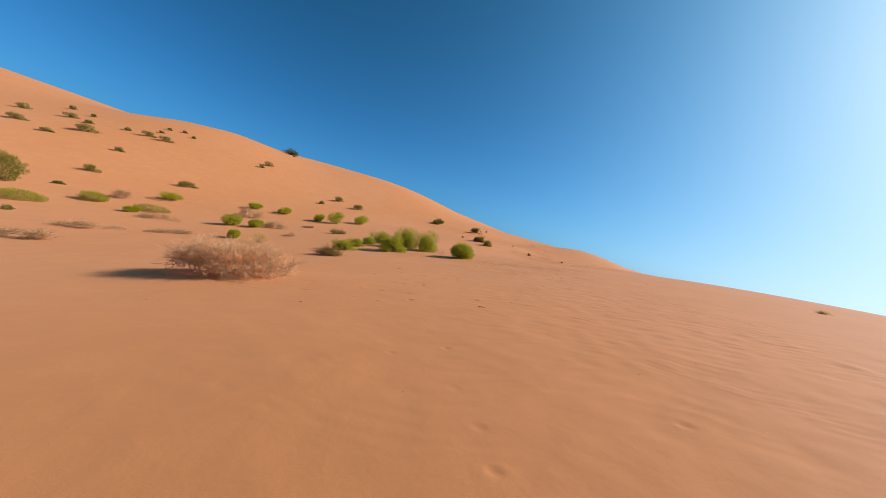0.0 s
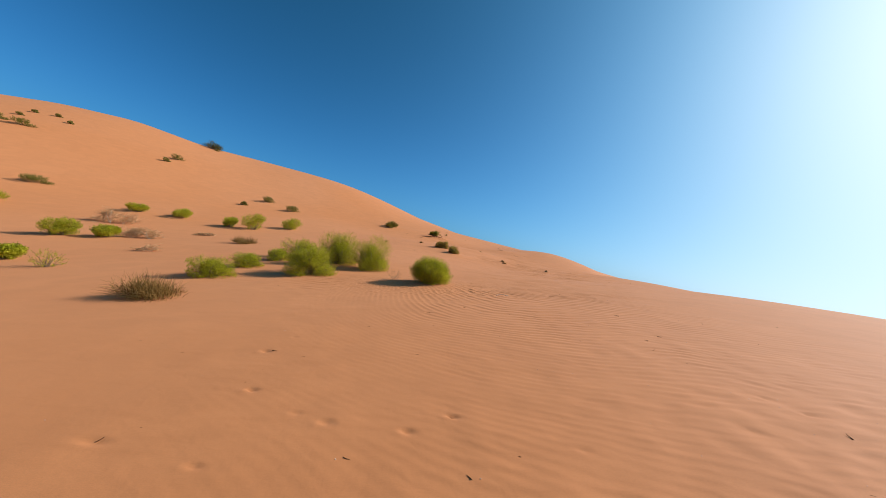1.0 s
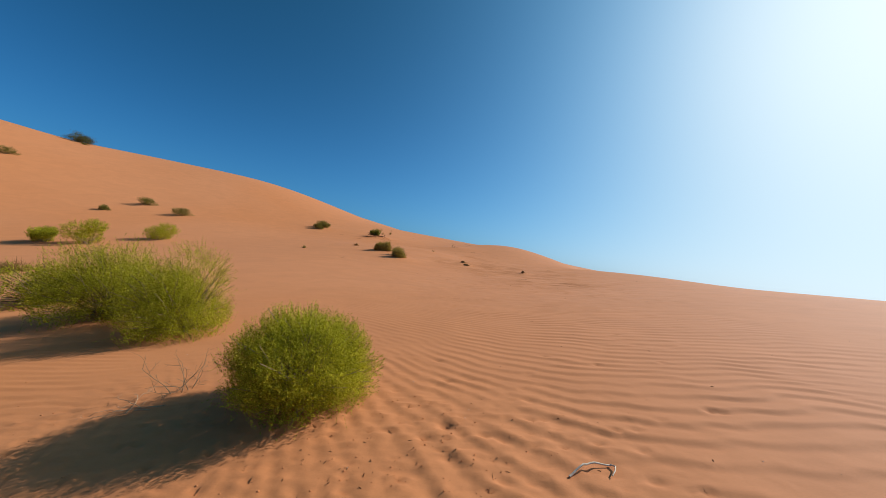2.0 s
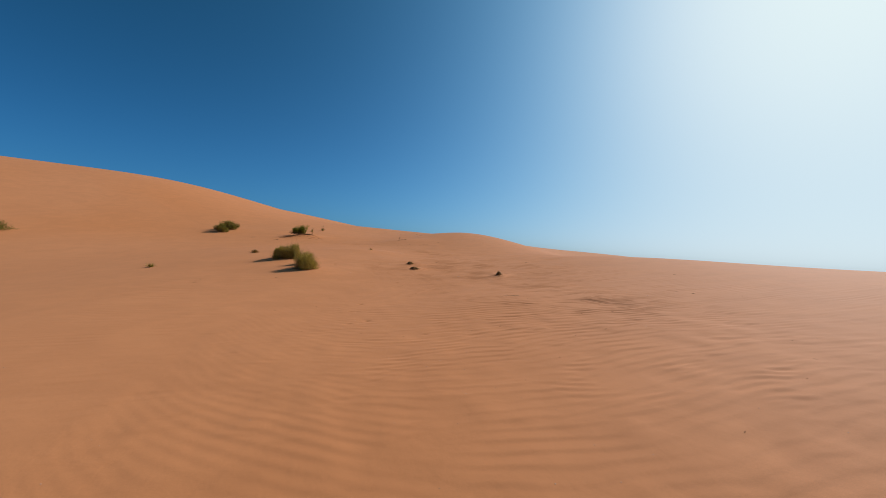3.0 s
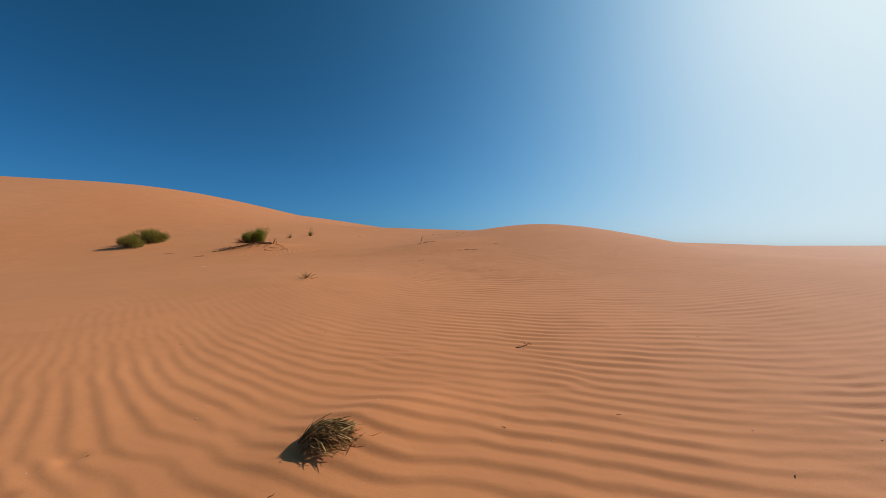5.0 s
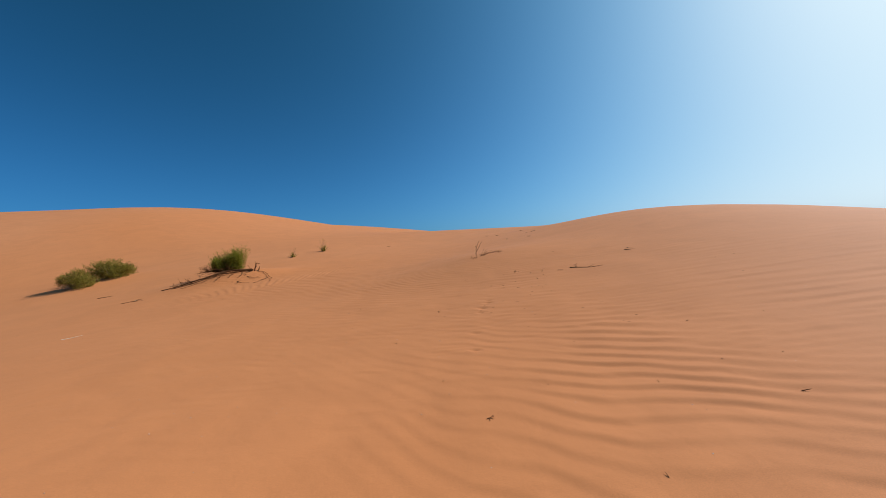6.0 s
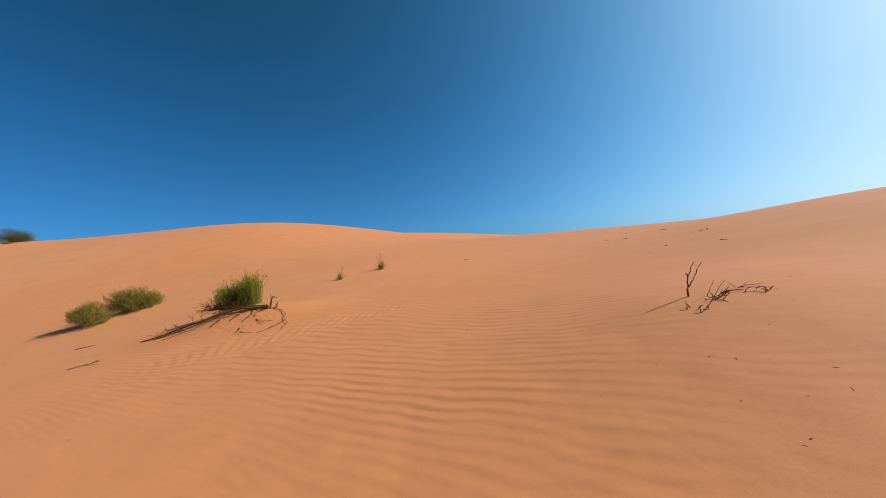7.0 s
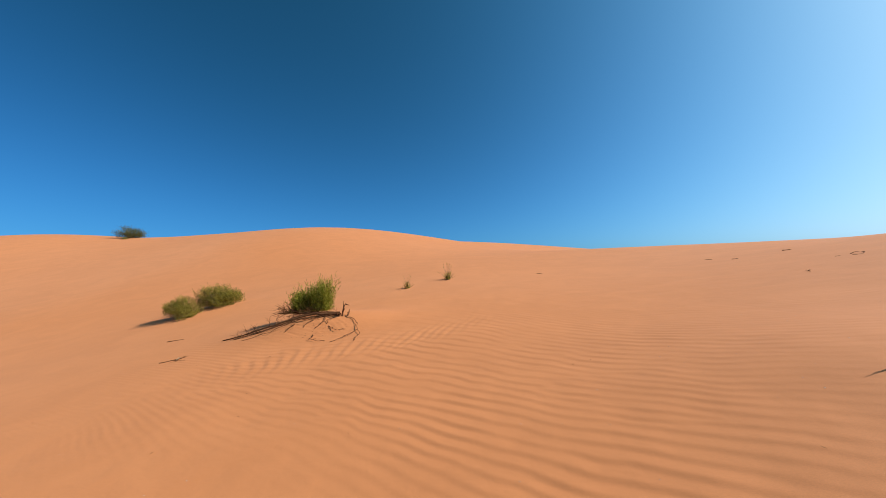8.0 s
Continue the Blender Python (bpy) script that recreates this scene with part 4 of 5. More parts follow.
def broom_on_roots(x, y):
    """The spiky broom whose roots the wind has laid bare."""
    rng = np.random.default_rng(400)
    root = tagged(new("broom_bush"), "spiky green broom bush above bare twisted roots", "bush")
    base = ground_z(x, y)
    root.location = (x, y, base)
    # green switches rise from the whole length of the root and carry fine needles
    n, per, heads = 1400, 17, 22
    head = rng.integers(0, heads, n)
    hx = np.linspace(-0.28, 0.22, heads) + rng.normal(0, 0.02, heads)
    lean = np.stack([(hx + 0.05) * 0.75 + rng.normal(0, 0.12, heads), rng.normal(0, 0.30, heads), np.ones(heads)], 1)
    reach = (0.33 + 0.26 * (hx + 0.30) / 0.52) * rng.uniform(0.72, 1.12, heads)
    bx = hx[head] + rng.normal(0, 0.022, n)
    tall = reach[head] * rng.uniform(0.35, 0.97, n) ** 0.6
    d = unit(lean[head] + np.stack([rng.normal(0, 0.15, n), rng.normal(0, 0.17, n), np.zeros(n)], 1))
    foot = np.stack([bx, rng.normal(0, 0.07, n), np.full(n, 0.0)], 1)
    k = np.tile(np.linspace(0.12, 1.0, per), n)[:, None]
    p = np.repeat(foot, per, 0) + np.repeat(d * tall[:, None], per, 0) * k + rng.normal(0, 0.006, (n * per, 3))
    ax = unit(np.repeat(d, per, 0) + rng.normal(0, 0.38, (n * per, 3)))
    v, f = leaves(p, ax, 0.045, 0.0056, rng)
    part("foliage", mesh_from("foliage", v, f, BROOM_GREEN), root, kind="stuff")

    def laid(points, r0, r1, up=0.0):
        """A root that lies along the given points of the sand, a little crooked."""
        p = np.array(points)
        t = np.linspace(0, len(p) - 1, 16)
        q = np.stack([np.interp(t, np.arange(len(p)), p[:, k]) for k in range(2)], 1)
        q[1:-1] = (q[:-2] + 2 * q[1:-1] + q[2:]) / 4 + rng.normal(0, 0.013, (14, 2))
        g = land(x + q[:, 0], y + q[:, 1]) + relief(x + q[:, 0], y + q[:, 1]) - base
        r = np.linspace(r0, r1, 16)
        return [(np.column_stack([q, g + r * 0.7 + up * np.sin(np.pi * t / t[-1])]), r)]

    # the main roots trail away down the slope, thinner ones hang over the hummock
    trail = [(0.56, -0.21), (0.36, -0.28), (0.10, -0.34), (-0.14, -0.44), (-0.36, -0.56), (-0.62, -0.64), (-0.98, -0.68)]
    for k, (dy, r) in enumerate(((0.0, 0.020), (0.05, 0.013), (-0.05, 0.011), (0.10, 0.009), (-0.09, 0.007))):
        part("main_root", branch_mesh("main_root", laid([(px * (1 - 0.10 * k), py + dy + 0.02 * math.sin(9 * px + 2 * k)) for px, py in trail], r, r * 0.35, 0.03), DEAD_WOOD, 6), root, "thick twisted dark bare root")
    hanging = (
        ((0.64, -0.24), (0.87, -0.36), (1.06, -0.66), (1.12, -0.92)), ((0.98, -0.55), (0.96, -0.78), (0.82, -0.92)), ((0.54, -0.50), (0.72, -0.62), (0.80, -0.54)),
        ((0.44, -0.70), (0.52, -0.86), (0.72, -0.88)), ((0.24, -0.40), (0.20, -0.56)), ((0.48, -0.46), (0.48, -0.36), (0.56, -0.26)), ((0.38, -0.30), (0.44, -0.44), (0.38, -0.58)), ((0.02, -0.50), (-0.02, -0.66)),
    )
    for line in hanging:
        part("root", branch_mesh("root", laid(line, 0.0045, 0.0025, 0.02), DEAD_WOOD), root, "thin dark hanging root")
    for dx, dy, hh in ((0.59, -0.24, 0.20), (0.66, -0.21, 0.11), (0.52, -0.26, 0.08)):
        g = float(ground_z(x + dx, y + dy)) - base
        part("stump", branch_mesh("stump", branch_lines(rng, (dx, dy, g - 0.02), (0.06, 0, 1), hh, 0.016, 1, 0.1, 0.3), DEAD_WOOD), root, "short upright dark broken stump")
    # dead twigs under the green crown
    fan = []
    for k in range(90):
        a = rng.uniform(-math.pi - 0.2, -1.5)
        fan += branch_lines(rng, (rng.uniform(-0.38, 0.20), -0.10, 0.03), (math.cos(a), math.sin(a), 0.18), rng.uniform(0.16, 0.36), 0.0040, 1, 0.2, 0.4)
    # dead sprigs bristle from the main root where it trails away
    for k in range(46):
        f = rng.uniform(0, 5.4)
        px, py = (np.interp(f, np.arange(len(trail)), [q[c] for q in trail]) for c in (0, 1))
        a = rng.uniform(2.2, 4.4)
        fan += branch_lines(rng, (px, py, ground_z(x + px, y + py) - base), (math.cos(a), math.sin(a), rng.uniform(0.1, 0.9)), rng.uniform(0.06, 0.20), 0.0034, 1, 0.25, 0.5)
    part("dead_undergrowth", branch_mesh("dead_undergrowth", fan, DEAD_WOOD, 3), root, "brown dead twigs beneath the foliage", "stuff")
    part("trunk", branch_mesh("trunk", branch_lines(rng, (0.05, -0.02, -0.03), (0.1, 0, 1), 0.22, 0.018, 1, 0.25, 0.9), DEAD_WOOD), root)


broom_on_roots(2.58, 33.14)


def dead_tussock(x, y, w, h, heading, seed, label, bristle=0.012):
    """A half-buried dead tussock: a dark heap of blades combed by the wind."""
    rng = np.random.default_rng(seed)
    root = tagged(new("dead_tussock"), label, "dead tussock", "dead tussocks on the ripples")
    root.location = (x, y, ground_z(x, y) - 0.015)
    count = 620
    a = radians(heading)
    ahead, aside = np.array([math.sin(a), math.cos(a)]), np.array([math.cos(a), -math.sin(a)])

    def dome(u, v):
        return h * np.clip(1 - (np.where(u < 0, u * 1.5, u) / (w * 0.56)) ** 2 - (v / (w * 0.30)) ** 2, 0, 1) ** 1.1

    # blades lie along the heap and fray out at its lee end
    u0, v0 = rng.uniform(-0.32, 0.34, count) * w, rng.normal(0, 0.12, count) * w
    turn = rng.normal(0, 0.6, count)
    ln = rng.uniform(0.15, 0.45, count) * w
    t = np.linspace(0, 1, 5)
    u = u0[:, None] + np.cos(turn)[:, None] * ln[:, None] * t
    v = v0[:, None] + np.sin(turn)[:, None] * ln[:, None] * t
    fray = np.abs(rng.normal(0, bristle, count))[:, None] * t ** 1.5
    line = np.stack([u * ahead[0] + v * aside[0], u * ahead[1] + v * aside[1], dome(u, v) * rng.uniform(0.85, 1.05, (count, 1)) + fray + 0.006], -1)
    line += np.cumsum(rng.normal(0, 0.004 * w, line.shape), 1)
    bv, bf = ribbons(line, 0.0038 * np.array([1, 1, 0.9, 0.7, 0.3])[None] * rng.uniform(0.6, 1.4, (count, 1)), rng)
    part("blade_clump", mesh_from("blade_clump", bv, bf, DEAD_BLADE), root, kind="stuff")
    bm = bmesh.new()
    bmesh.ops.create_icosphere(bm, subdivisions=4, radius=1)
    for q in bm.verts:
        k = 1 + 0.22 * noise.noise(q.co * 2.6 + Vector((seed, 0, 0))) + 0.10 * noise.noise(q.co * 7.0)
        cu, cv = q.co.x * w * (0.25 if q.co.x > 0 else 0.22) * k, q.co.y * w * 0.15 * k
        q.co = Vector((cu * ahead[0] + cv * aside[0], cu * ahead[1] + cv * aside[1], q.co.z * h * 0.36 * k * (1 - 0.45 * max(q.co.x, 0))))
    me = bpy.data.meshes.new("root_clump")
    bm.to_mesh(me)
    bm.free()
    me.materials.append(THATCH)
    part("root_clump", me, root, "dark matted root clump")
    return root


dead_tussock(5.24, 21.12, 0.27, 0.045, 85, 500, "half-buried dead brown tussock with a sand tail")
dead_tussock(5.45, 22.10, 0.25, 0.062, 75, 501, "half-buried dead brown tussock with a sand tail")
dead_tussock(6.68, 19.26, 0.165, 0.066, 75, 502, "dead dark tussock with a broken upright stump", 0.016)
dead_branch("stump_twig", 6.665, 19.27, 35, 66, 0.115, 0.008, 503, "short dark broken stump in a dead tussock", depth=0, wiggle=0.08)
dead_branch("fallen_twig", 6.65, 19.19, 205, 3, 0.05, 0.003, 504, "thin dark forked twig beside a dead tussock", depth=1, wiggle=0.3, fork=0.5)

# Dead branches standing in and lying on the sand
def crooked(name, root, pts, r0, r1, seed, sunk=True):
    """A crooked limb through points given from the root of its thing, seated in the sand at its foot."""
    rng = np.random.default_rng(seed)
    p = np.array(pts, float)
    t = np.linspace(0, len(p) - 1, 13)
    line = np.stack([np.interp(t, np.arange(len(p)), p[:, k]) for k in range(3)], 1)
    line[1:-1] = (line[:-2] + 2 * line[1:-1] + line[2:]) / 4 + rng.normal(0, 0.0013, (11, 3))
    if sunk:
        line[0, 2] -= 0.012
    v, f = tubes(line[None], np.linspace(r0, r1, 13)[None], 6)
    return part(name, mesh_from(name, v, f, DEAD_WOOD, True), root)


def standing_twig(x, y):
    """A dead sapling: a short trunk that splits into two crooked prongs."""
    root = tagged(new("standing_twig"), "dark dead forked twig standing upright in sand", "dead branch", "dead twigs in the sand")
    root.location = (x, y, ground_z(x, y))
    crooked("trunk", root, [(0, 0, 0), (-0.004, 0, 0.035), (0.003, -0.002, 0.068)], 0.0066, 0.0052, 1)
    crooked("prong", root, [(0.003, -0.002, 0.064), (0.004, -0.005, 0.100), (0.007, -0.006, 0.135), (0.030, -0.008, 0.172), (0.036, -0.006, 0.196), (0.060, -0.007, 0.232)], 0.0050, 0.0018, 2, False)
    crooked("prong", root, [(0.003, -0.002, 0.064), (0.026, -0.002, 0.088), (0.044, 0, 0.120), (0.066, -0.002, 0.152), (0.080, -0.002, 0.186), (0.112, -0.002, 0.224)], 0.0044, 0.0016, 3, False)
    crooked("stub", root, [(0.007, -0.006, 0.135), (0.002, -0.008, 0.150), (-0.006, -0.008, 0.160)], 0.0042, 0.0022, 4, False)
    crooked("stub", root, [(0.066, -0.002, 0.150), (0.072, -0.002, 0.166), (0.070, -0.002, 0.176)], 0.0034, 0.0018, 5, False)


def dead_shrub(x, y):
    """The dead shrub beside the standing twig, half buried: a heavy limb, an arched one and a knot of short snags."""
    root = tagged(new("dead_shrub"), "dark dead shrub with crooked limbs half buried in sand", "dead shrub", "dead twigs in the sand")
    base = ground_z(x, y)
    root.location = (x, y, base)

    def on_sand(pts):
        return [(px, py, ground_z(x + px, y + py) - base + up) for px, py, up in pts]

    limbs = (
        ([(0.066, -0.079, 0), (0.093, -0.079, 0.046), (0.103, -0.079, 0.066), (0.123, -0.079, 0.095)], 0.0036), ([(0.082, -0.113, 0), (0.115, -0.112, 0.033), (0.138, -0.112, 0.062), (0.164, -0.111, 0.088)], 0.0034),
        ([(0.15, -0.087, 0.002), (0.20, -0.096, 0.010), (0.267, -0.118, 0.006)], 0.0085), ([(0.235, -0.165, 0.0), (0.275, -0.140, 0.018), (0.300, -0.150, 0.022), (0.322, -0.180, 0.014), (0.335, -0.215, 0.002)], 0.0046),
        ([(0.31, -0.160, 0.018), (0.350, -0.165, 0.016), (0.375, -0.180, 0.004)], 0.0032), ([(0.282, -0.033, 0.002), (0.258, -0.036, 0.022), (0.234, -0.039, 0.042)], 0.0034), ([(0.297, -0.051, 0.0), (0.325, -0.050, 0.012), (0.352, -0.048, 0.026)], 0.0034),
        ([(0.270, -0.056, 0.003), (0.340, -0.072, 0.010), (0.407, -0.089, 0.012)], 0.0040), ([(0.01, -0.193, 0.002), (0.078, -0.149, 0.014), (0.158, -0.138, 0.008)], 0.0055), ([(0.093, -0.096, 0.004), (0.069, -0.196, 0.006), (0.083, -0.24, 0.002)], 0.0045),
    )
    for k, (pts, r) in enumerate(limbs):
        crooked("limb", root, on_sand(pts), r * 0.62, r * 0.28, 20 + k)
    # short snags stand up out of the knot and beside it
    snags = [(0.06, -0.15, 20, 0.050), (0.08, -0.16, 70, 0.046), (0.10, -0.15, 100, 0.055), (0.12, -0.14, 60, 0.042), (0.05, -0.18, 300, 0.036), (0.09, -0.19, 120, 0.034), (0.14, -0.13, 95, 0.036), (0.31, -0.23, 40, 0.030), (0.335, -0.22, 330, 0.028), (0.36, -0.20, 80, 0.026)]
    snags += [(-0.14, -0.21, 30, 0.030), (-0.11, -0.19, 330, 0.028), (-0.10, -0.25, 80, 0.032), (-0.12, -0.30, 40, 0.030), (-0.08, -0.28, 110, 0.034), (-0.06, -0.28, 20, 0.026)]
    for k, (px, py, hd, ln) in enumerate(snags):
        dx, dy = math.sin(radians(hd)) * ln, math.cos(radians(hd)) * ln
        crooked("snag", root, on_sand([(px, py, 0), (px + dx * 0.4, py + dy * 0.4, ln * 0.5), (px + dx, py + dy, ln * (0.5 + 0.3 * (k % 3)))]), 0.0032, 0.0018, 40 + k)


standing_twig(7.576, 30.664)
dead_shrub(7.576, 30.664)
dead_branch("fallen_branch", 8.33, 28.96, 132, 1, 0.25, 0.0052, 540, "long dark fallen branch lying on the sand", depth=2, wiggle=0.06, fork=0.55)
dead_branch("fallen_branch", 9.32, 29.26, 170, 2, 0.07, 0.003, 550, "short dark fallen branch lying on the sand", depth=2, wiggle=0.14)
dead_branch("fallen_branch", 8.17, 28.97, 105, 2, 0.07, 0.0024, 541, "short dark fallen branch lying on the sand", depth=1, wiggle=0.12)
dead_branch("fallen_twig", 1.36, 31.79, 78, 3, 0.28, 0.0070, 542, "dark forked twig lying in the hollow", depth=2, wiggle=0.32, fork=0.7)
dead_branch("fallen_twig", 0.26, 32.72, 67, 2, 0.24, 0.007, 543, "straight dark stick lying in the hollow", depth=0, wiggle=0.06)
dead_branch("bare_twig", 1.52, 31.86, -20, 75, 0.085, 0.006, 549, "short upright twig in the hollow", STEM_WOOD, depth=2, wiggle=0.2)
dead_branch("fallen_twig", 5.27, 16.98, 112, 2, 0.27, 0.0016, 544, "thin brown forked twig on rippled sand", STEM_WOOD, depth=2, wiggle=0.2, fork=0.6)
dead_branch("fallen_twig", 0.52, 3.66, 60, 10, 0.075, 0.004, 545, "small dark forked twig on smooth sand", depth=2, wiggle=0.2, fork=0.7)
dead_branch("fallen_twig", 5.92, 19.86, 90, 5, 0.10, 0.003, 546, "thin pale twig on rippled sand", PALE_WOOD, depth=1)
dead_branch("fallen_twig", 6.59, 26.42, 110, 8, 0.052, 0.0024, 547, "small dark forked twig on rippled sand", depth=2, wiggle=0.35, fork=0.9)
dead_branch("fallen_twig", 6.56, 22.8, 85, 5, 0.16, 0.003, 548, "thin dark looped twig on rippled sand", depth=1, wiggle=0.4)
dead_branch("fallen_stick", 2.39, 29.50, 75, 2, 0.17, 0.0045, 551, "thin pale curved stick on smooth sand", PALE_WOOD, depth=0, wiggle=0.3)
CHIPS = [
    (1.37, 2.11, 0.020), (-0.16, 5.07, 0.035), (-0.26, 4.26, 0.030), (-1.27, 3.41, 0.035), (-0.56, 3.65, 0.030), (2.24, 5.75, 0.040), (-0.78, 6.98, 0.045), (-1.07, 5.89, 0.045), (0.44, 7.76, 0.030), (2.69, 7.56, 0.045), (2.45, 7.38, 0.040), (2.27, 7.09, 0.030),
    (0.91, 8.70, 0.035), (2.92, 8.52, 0.050), (0.43, 8.36, 0.028), (4.98, 8.28, 0.05), (2.92, 16.24, 0.016), (5.09, 14.93, 0.026), (7.28, 15.41, 0.045), (7.35, 15.68, 0.05), (9.08, 16.84, 0.05), (0.70, 20.52, 0.05), (0.65, 20.23, 0.06), (-0.16, 4.93, 0.045), (0.37, 5.57, 0.03), (-0.09, 5.73, 0.03), (0.94, 4.05, 0.03), (1.03, 4.21, 0.035), (2.02, 20.34, 0.04), (1.97, 19.87, 0.03), (4.29, 18.04, 0.02), (5.72, 15.39, 0.03), (4.38, 15.63, 0.015),
]
CHIPS += [
    (3.33, 21.89, 0.050), (8.87, 21.18, 0.08), (7.03, 25.98, 0.020), (7.86, 26.24, 0.040), (7.42, 26.48, 0.022), (6.46, 26.83, 0.022), (9.24, 29.20, 0.07), (9.16, 33.79, 0.07), (9.45, 33.06, 0.09), (10.01, 34.61, 0.05), (10.12, 34.42, 0.06), (7.14, 29.39, 0.013), (7.10, 29.61, 0.012), (7.28, 29.86, 0.014), (7.20, 29.93, 0.012),
    (10.16, 34.58, 0.08), (10.18, 34.42, 0.08), (10.55, 36.53, 0.12), (9.48, 36.81, 0.09), (9.63, 36.39, 0.09), (5.93, 36.65, 0.10),
]
# crumbs strewn below the dead shrub
CHIPS += [
    (7.73, 29.23, 0.063), (7.78, 29.25, 0.027), (7.87, 29.08, 0.035), (8.01, 29.04, 0.054), (7.95, 28.90, 0.021), (7.84, 28.79, 0.048), (7.86, 28.67, 0.023), (7.53, 28.62, 0.025), (7.60, 28.86, 0.016), (7.64, 28.79, 0.023), (7.42, 28.80, 0.022), (7.41, 28.70, 0.014), (7.30, 28.88, 0.022), (7.73, 28.52, 0.014), (7.74, 28.44, 0.018), (7.59, 28.37, 0.013), (7.54, 28.27, 0.016), (7.24, 28.23, 0.028), (7.34, 28.13, 0.022), (7.11, 28.09, 0.020), (7.04, 28.19, 0.012), (6.97, 28.06, 0.015), (6.98, 27.99, 0.024), (7.04, 27.96, 0.019), (7.02, 27.92, 0.018), (6.64, 28.06, 0.012), (6.61, 28.25, 0.013), (7.75, 28.25, 0.027),
]
for k, (x, y, ln) in enumerate(CHIPS):
    dead_branch("wood_chip", x, y, 60 + 70 * math.sin(k * 2.3), 2, ln, max(0.0014, 0.06 * ln), 700 + k, "small dark chip of dead wood on sand", depth=2 if ln > 0.06 else 0, wiggle=0.3 if ln > 0.06 else 0.2, fork=0.8, group="wood chips on the sand", category="wood chip")
for k in range(9):
    dead_branch("bare_twig", -0.01 + 0.04 * math.sin(k * 2.1), 10.86 + 0.03 * math.cos(k * 1.7), -150 + 41 * k, 38 + 11 * (k % 4), 0.17 + 0.02 * (k % 3), 0.0020, 560 + k, "bare brown dead twig beside a green bush", STEM_WOOD, depth=2, wiggle=0.13, fork=0.6, group="bare twigs beside the bush")
for k in range(4):
    dead_branch("fallen_twig", -0.02 - 0.05 * k, 10.70 - 0.03 * (k % 2), -95 + 28 * k, 14 + 5 * (k % 2), 0.20, 0.0018, 575 + k, "pale dead twig lying in the shade of a bush", HEAP_WOOD, depth=2, wiggle=0.14, fork=0.6, group="fallen twigs in the shade")
for k, (x, y) in enumerate([(-6.15, 13.9), (-8.77, 17.1), (-11.8, 19.6)]):
    dry_tangle("dry_heap", x, y, 0.55 + 0.2 * k, 0.3, 0.20, 140, 580 + k, "small open heap of bleached dead twigs", "dry heaps in the hollow", 0.007, mat=HEAP_TWIG)


def curved_stick(x, y):
    """A pale peeled stick bent like a bow."""
    root = tagged(new("curved_stick"), "pale peeled stick bent like a bow", "stick")
    root.location = (x, y, ground_z(x, y))
    t = np.linspace(0, 1, 12)
    px = -0.09 + 0.19 * t
    py = 0.020 * np.sin(t * 2.6) - 0.01
    g = land(x + px, y + py) + relief(x + px, y + py) - root.location.z
    line = np.stack([px, py, g + 0.005 + 0.014 * np.sin(np.pi * t)], 1)
    v, f = tubes(line[None], np.linspace(0.0042, 0.0030, 12)[None], 6)
    part("stick", mesh_from("stick", v, f, PALE_WOOD, True), root)
    hook = np.stack([px[-1] + np.array([0, 0.004, -0.02, -0.045]), py[-1] + np.array([0, -0.02, -0.045, -0.06]), g[-1] + np.array([0.008, 0.014, 0.014, 0.006])], 1)
    v, f = tubes(hook[None], np.linspace(0.0035, 0.002, 4)[None], 5)
    part("hook", mesh_from("hook", v, f, PALE_WOOD, True), root)


curved_stick(1.72, 9.76)


def litter():
    """Chips of dead wood and dung strewn thinly over the sand."""
    rng = np.random.default_rng(600)
    spots = [(0.5, 5.0, 2.5, 3.5, 60), (2.0, 9.6, 1.5, 1.2, 28), (0.9, 9.95, 0.4, 0.15, 45), (4.5, 17.0, 2.5, 2.5, 70), (6.0, 21.0, 2.5, 2.0, 50), (7.6, 27.9, 1.0, 1.2, 40), (8.0, 29.5, 1.2, 1.0, 30), (4.5, 31.0, 3.0, 1.8, 25), (2.75, 32.6, 0.35, 0.2, 110)]
    lines, radii = [], []
    for cx, cy, rx, ry, n in spots:
        x, y = cx + rng.normal(0, rx, n), cy + rng.normal(0, ry, n)
        a, ln = rng.uniform(0, np.pi, n), rng.uniform(0.006, 0.026, n)
        t = np.linspace(-0.5, 0.5, 4)[None]
        px = x[:, None] + np.cos(a)[:, None] * ln[:, None] * t
        py = y[:, None] + np.sin(a)[:, None] * ln[:, None] * t + rng.normal(0, 0.002, (n, 4))
        pz = (land(px.ravel(), py.ravel()) + relief(px.ravel(), py.ravel())).reshape(px.shape) - 0.001 + np.abs(rng.normal(0, 0.0015, (n, 4)))
        lines.append(np.stack([px, py, pz], -1))
        radii.append(np.tile([0.4, 1.0, 0.9, 0.3], (n, 1)) * rng.uniform(0.0008, 0.0020, (n, 1)))
    v, f = tubes(np.concatenate(lines), np.concatenate(radii), 4)
    tagged(new("litter", mesh_from("litter", v, f, DEAD_WOOD, True)), "dark chips of dead wood scattered on sand", "litter", kind="stuff")


litter()


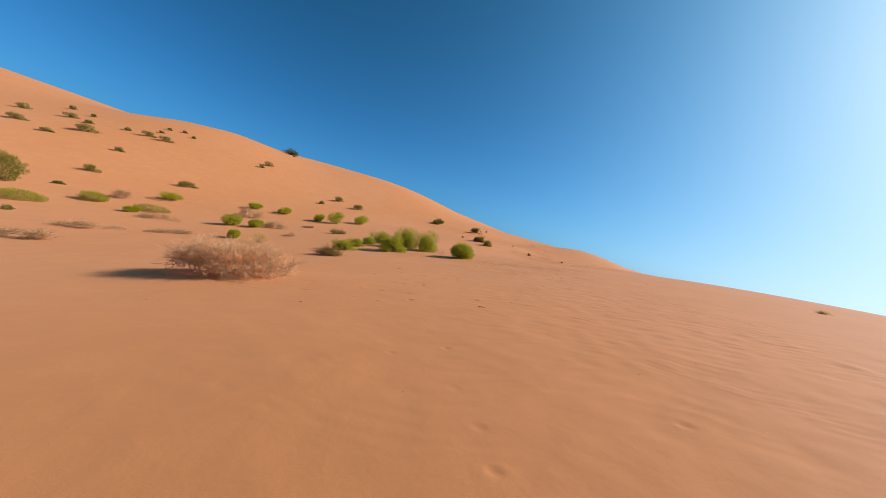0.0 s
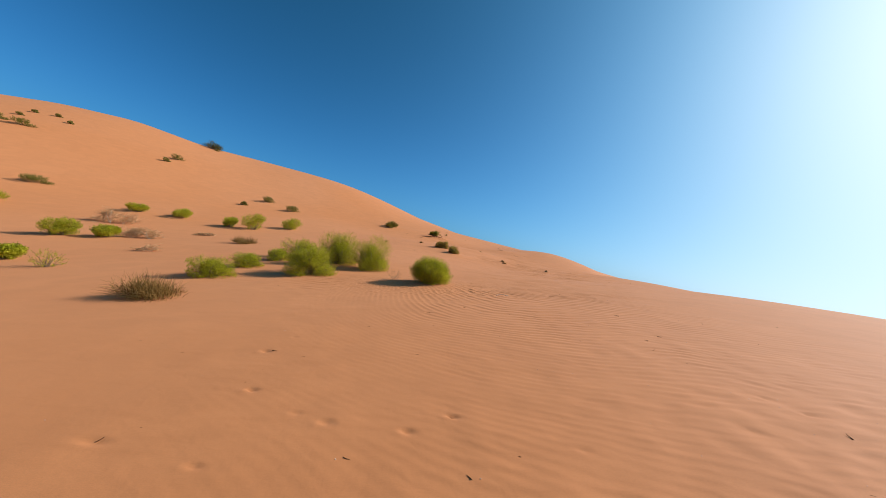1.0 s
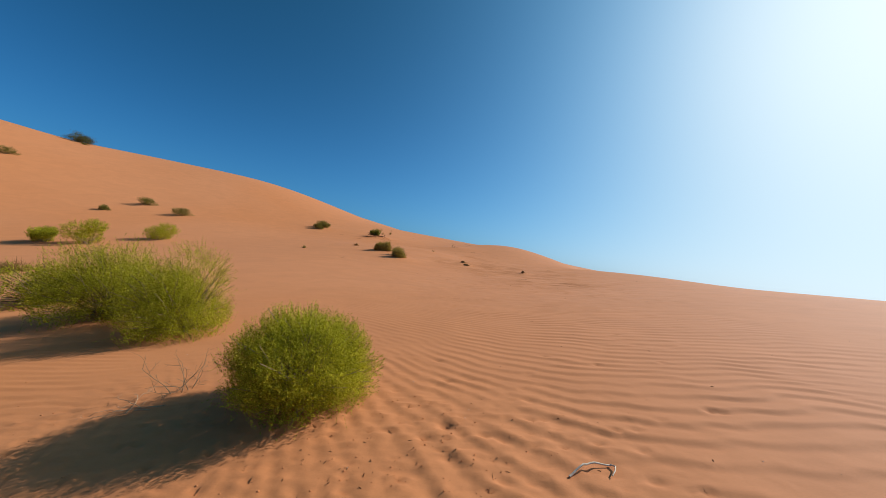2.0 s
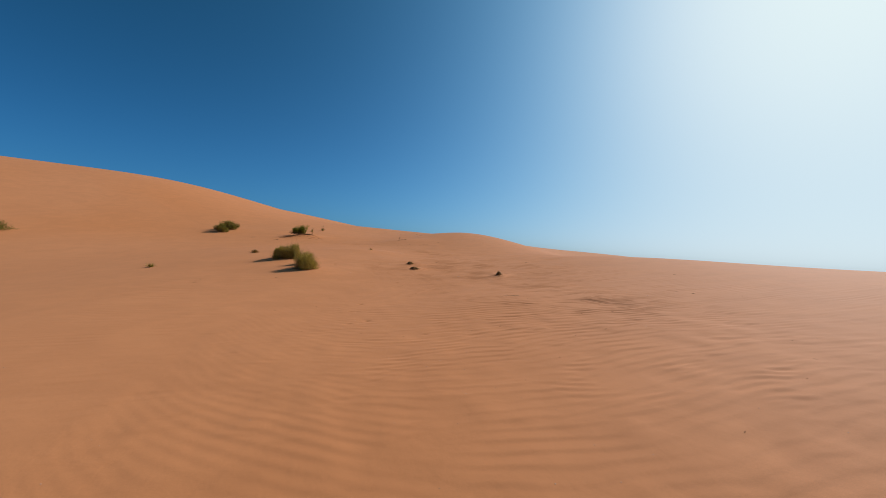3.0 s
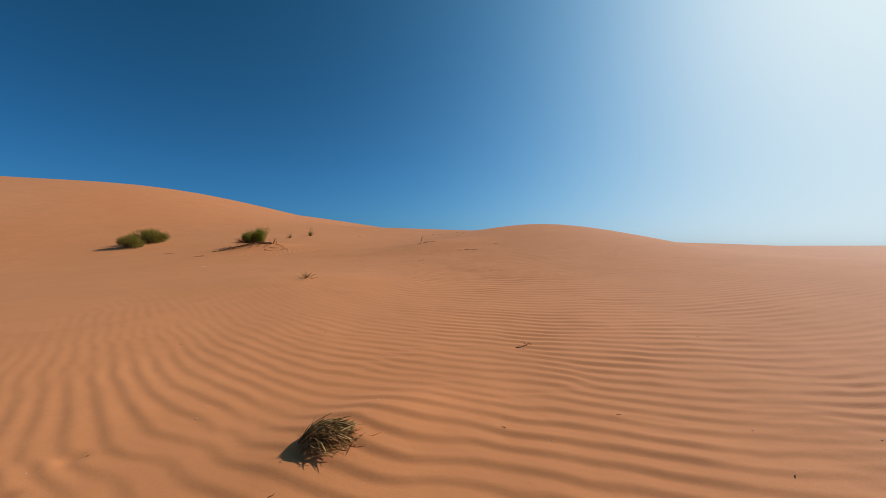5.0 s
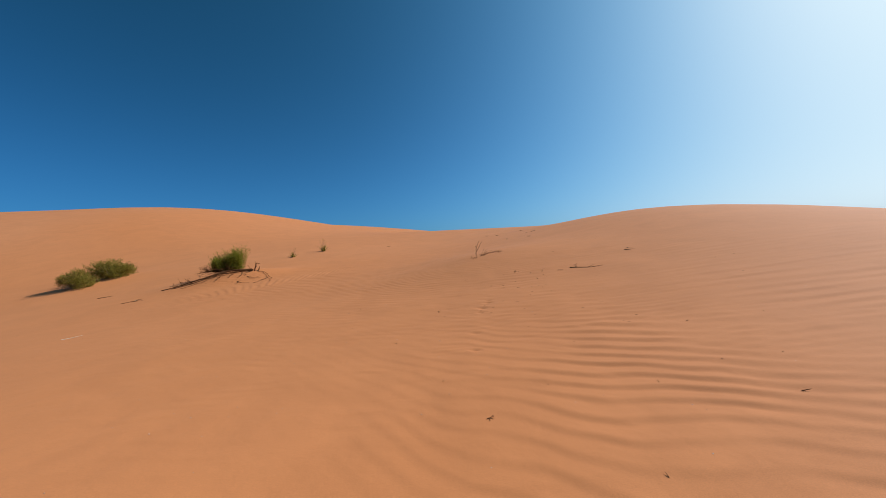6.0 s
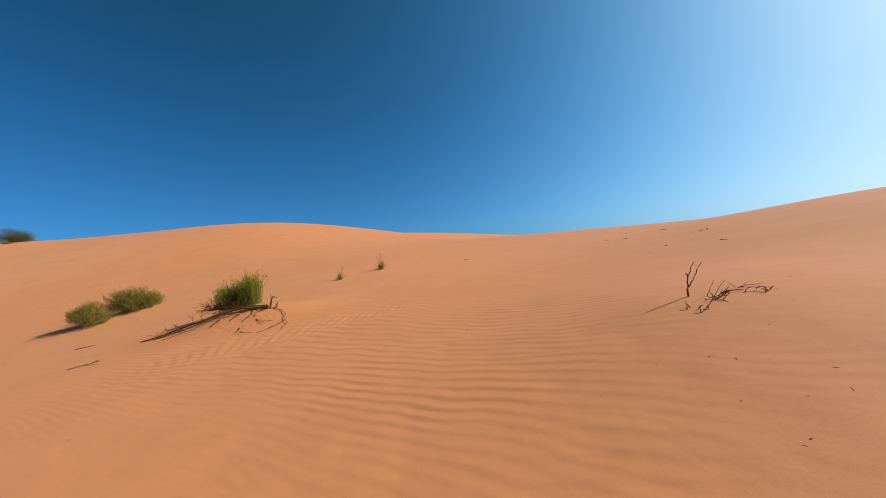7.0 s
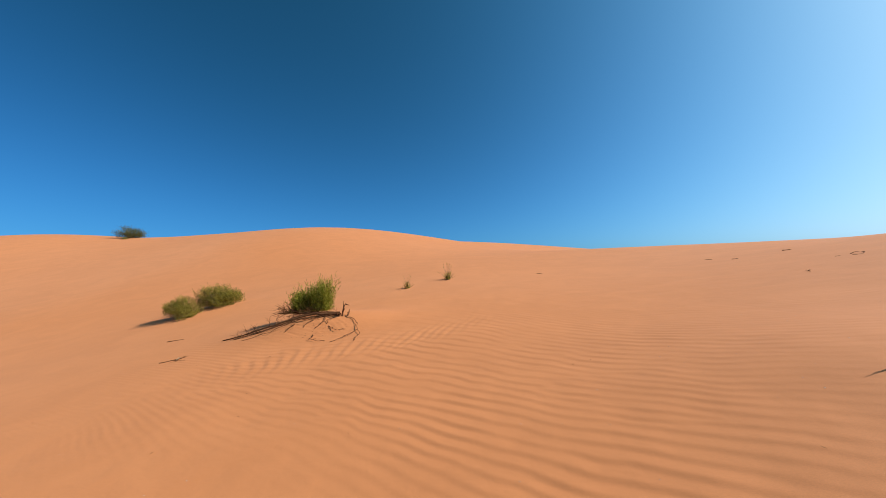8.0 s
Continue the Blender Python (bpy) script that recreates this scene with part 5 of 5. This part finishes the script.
def pale_grit():
    """Bits of bleached shell and quartz that lie singly on the sand all along the way."""
    rng = np.random.default_rng(640)
    bm = bmesh.new()
    bmesh.ops.create_icosphere(bm, subdivisions=1, radius=1)
    ball = np.array([q.co for q in bm.verts])
    tri = np.array([[q.index for q in f.verts] for f in bm.faces])
    bm.free()
    s, n = rng.uniform(2, 33, 900), rng.normal(0.6, 1.9, 900)
    x, y = 0.5 + s * math.sin(radians(12)) + n * math.cos(radians(12)), s * math.cos(radians(12)) - n * math.sin(radians(12))
    z, size = land(x, y) + relief(x, y), rng.uniform(0.0010, 0.0027, 900)
    chunks = [(ball * (1 + rng.normal(0, 0.18, (len(ball), 1))) * size[k] * np.array([1.3, 1.0, 0.6]) + np.array([x[k], y[k], z[k] + size[k] * 0.2]), tri) for k in range(900)]
    v, f = merge(chunks)
    tagged(new("pale_grit", mesh_from("pale_grit", v, f, GRIT, True)), "tiny pale bits of shell scattered on sand", "grit", kind="stuff")


pale_grit()


def clods():
    """Crumbs of damp sand kicked up round the plants and on the root hummock."""
    rng = np.random.default_rng(620)
    bm = bmesh.new()
    bmesh.ops.create_icosphere(bm, subdivisions=1, radius=1)
    ball = np.array([q.co for q in bm.verts])
    tri = np.array([[q.index for q in f.verts] for f in bm.faces])
    bm.free()
    chunks = []
    for cx, cy, rx, ry, n in ((0.95, 10.05, 0.40, 0.22, 160), (0.45, 9.95, 0.55, 0.25, 140), (-0.9, 10.55, 0.7, 0.25, 120), (2.80, 32.62, 0.40, 0.16, 160), (-2.5, 4.3, 0.7, 0.10, 60), (2.7, 20.9, 0.35, 0.15, 60)):
        x, y = cx + rng.normal(0, rx, n), cy + rng.normal(0, ry, n)
        z = land(x, y) + relief(x, y)
        size = rng.uniform(0.0015, 0.0048, n) * rng.uniform(0.6, 1.0, n)
        for k in range(n):
            lump = ball * (1 + rng.normal(0, 0.16, (len(ball), 1))) * size[k] * np.array([1.2, 1.0, 0.7])
            chunks.append((lump + np.array([x[k], y[k], z[k] - size[k] * 0.1]), tri))
    v, f = merge(chunks)
    tagged(new("sand_clods", mesh_from("sand_clods", v, f, SAND, True)), "small crumbs of orange sand round the plants", "sand clods", kind="stuff")


clods()
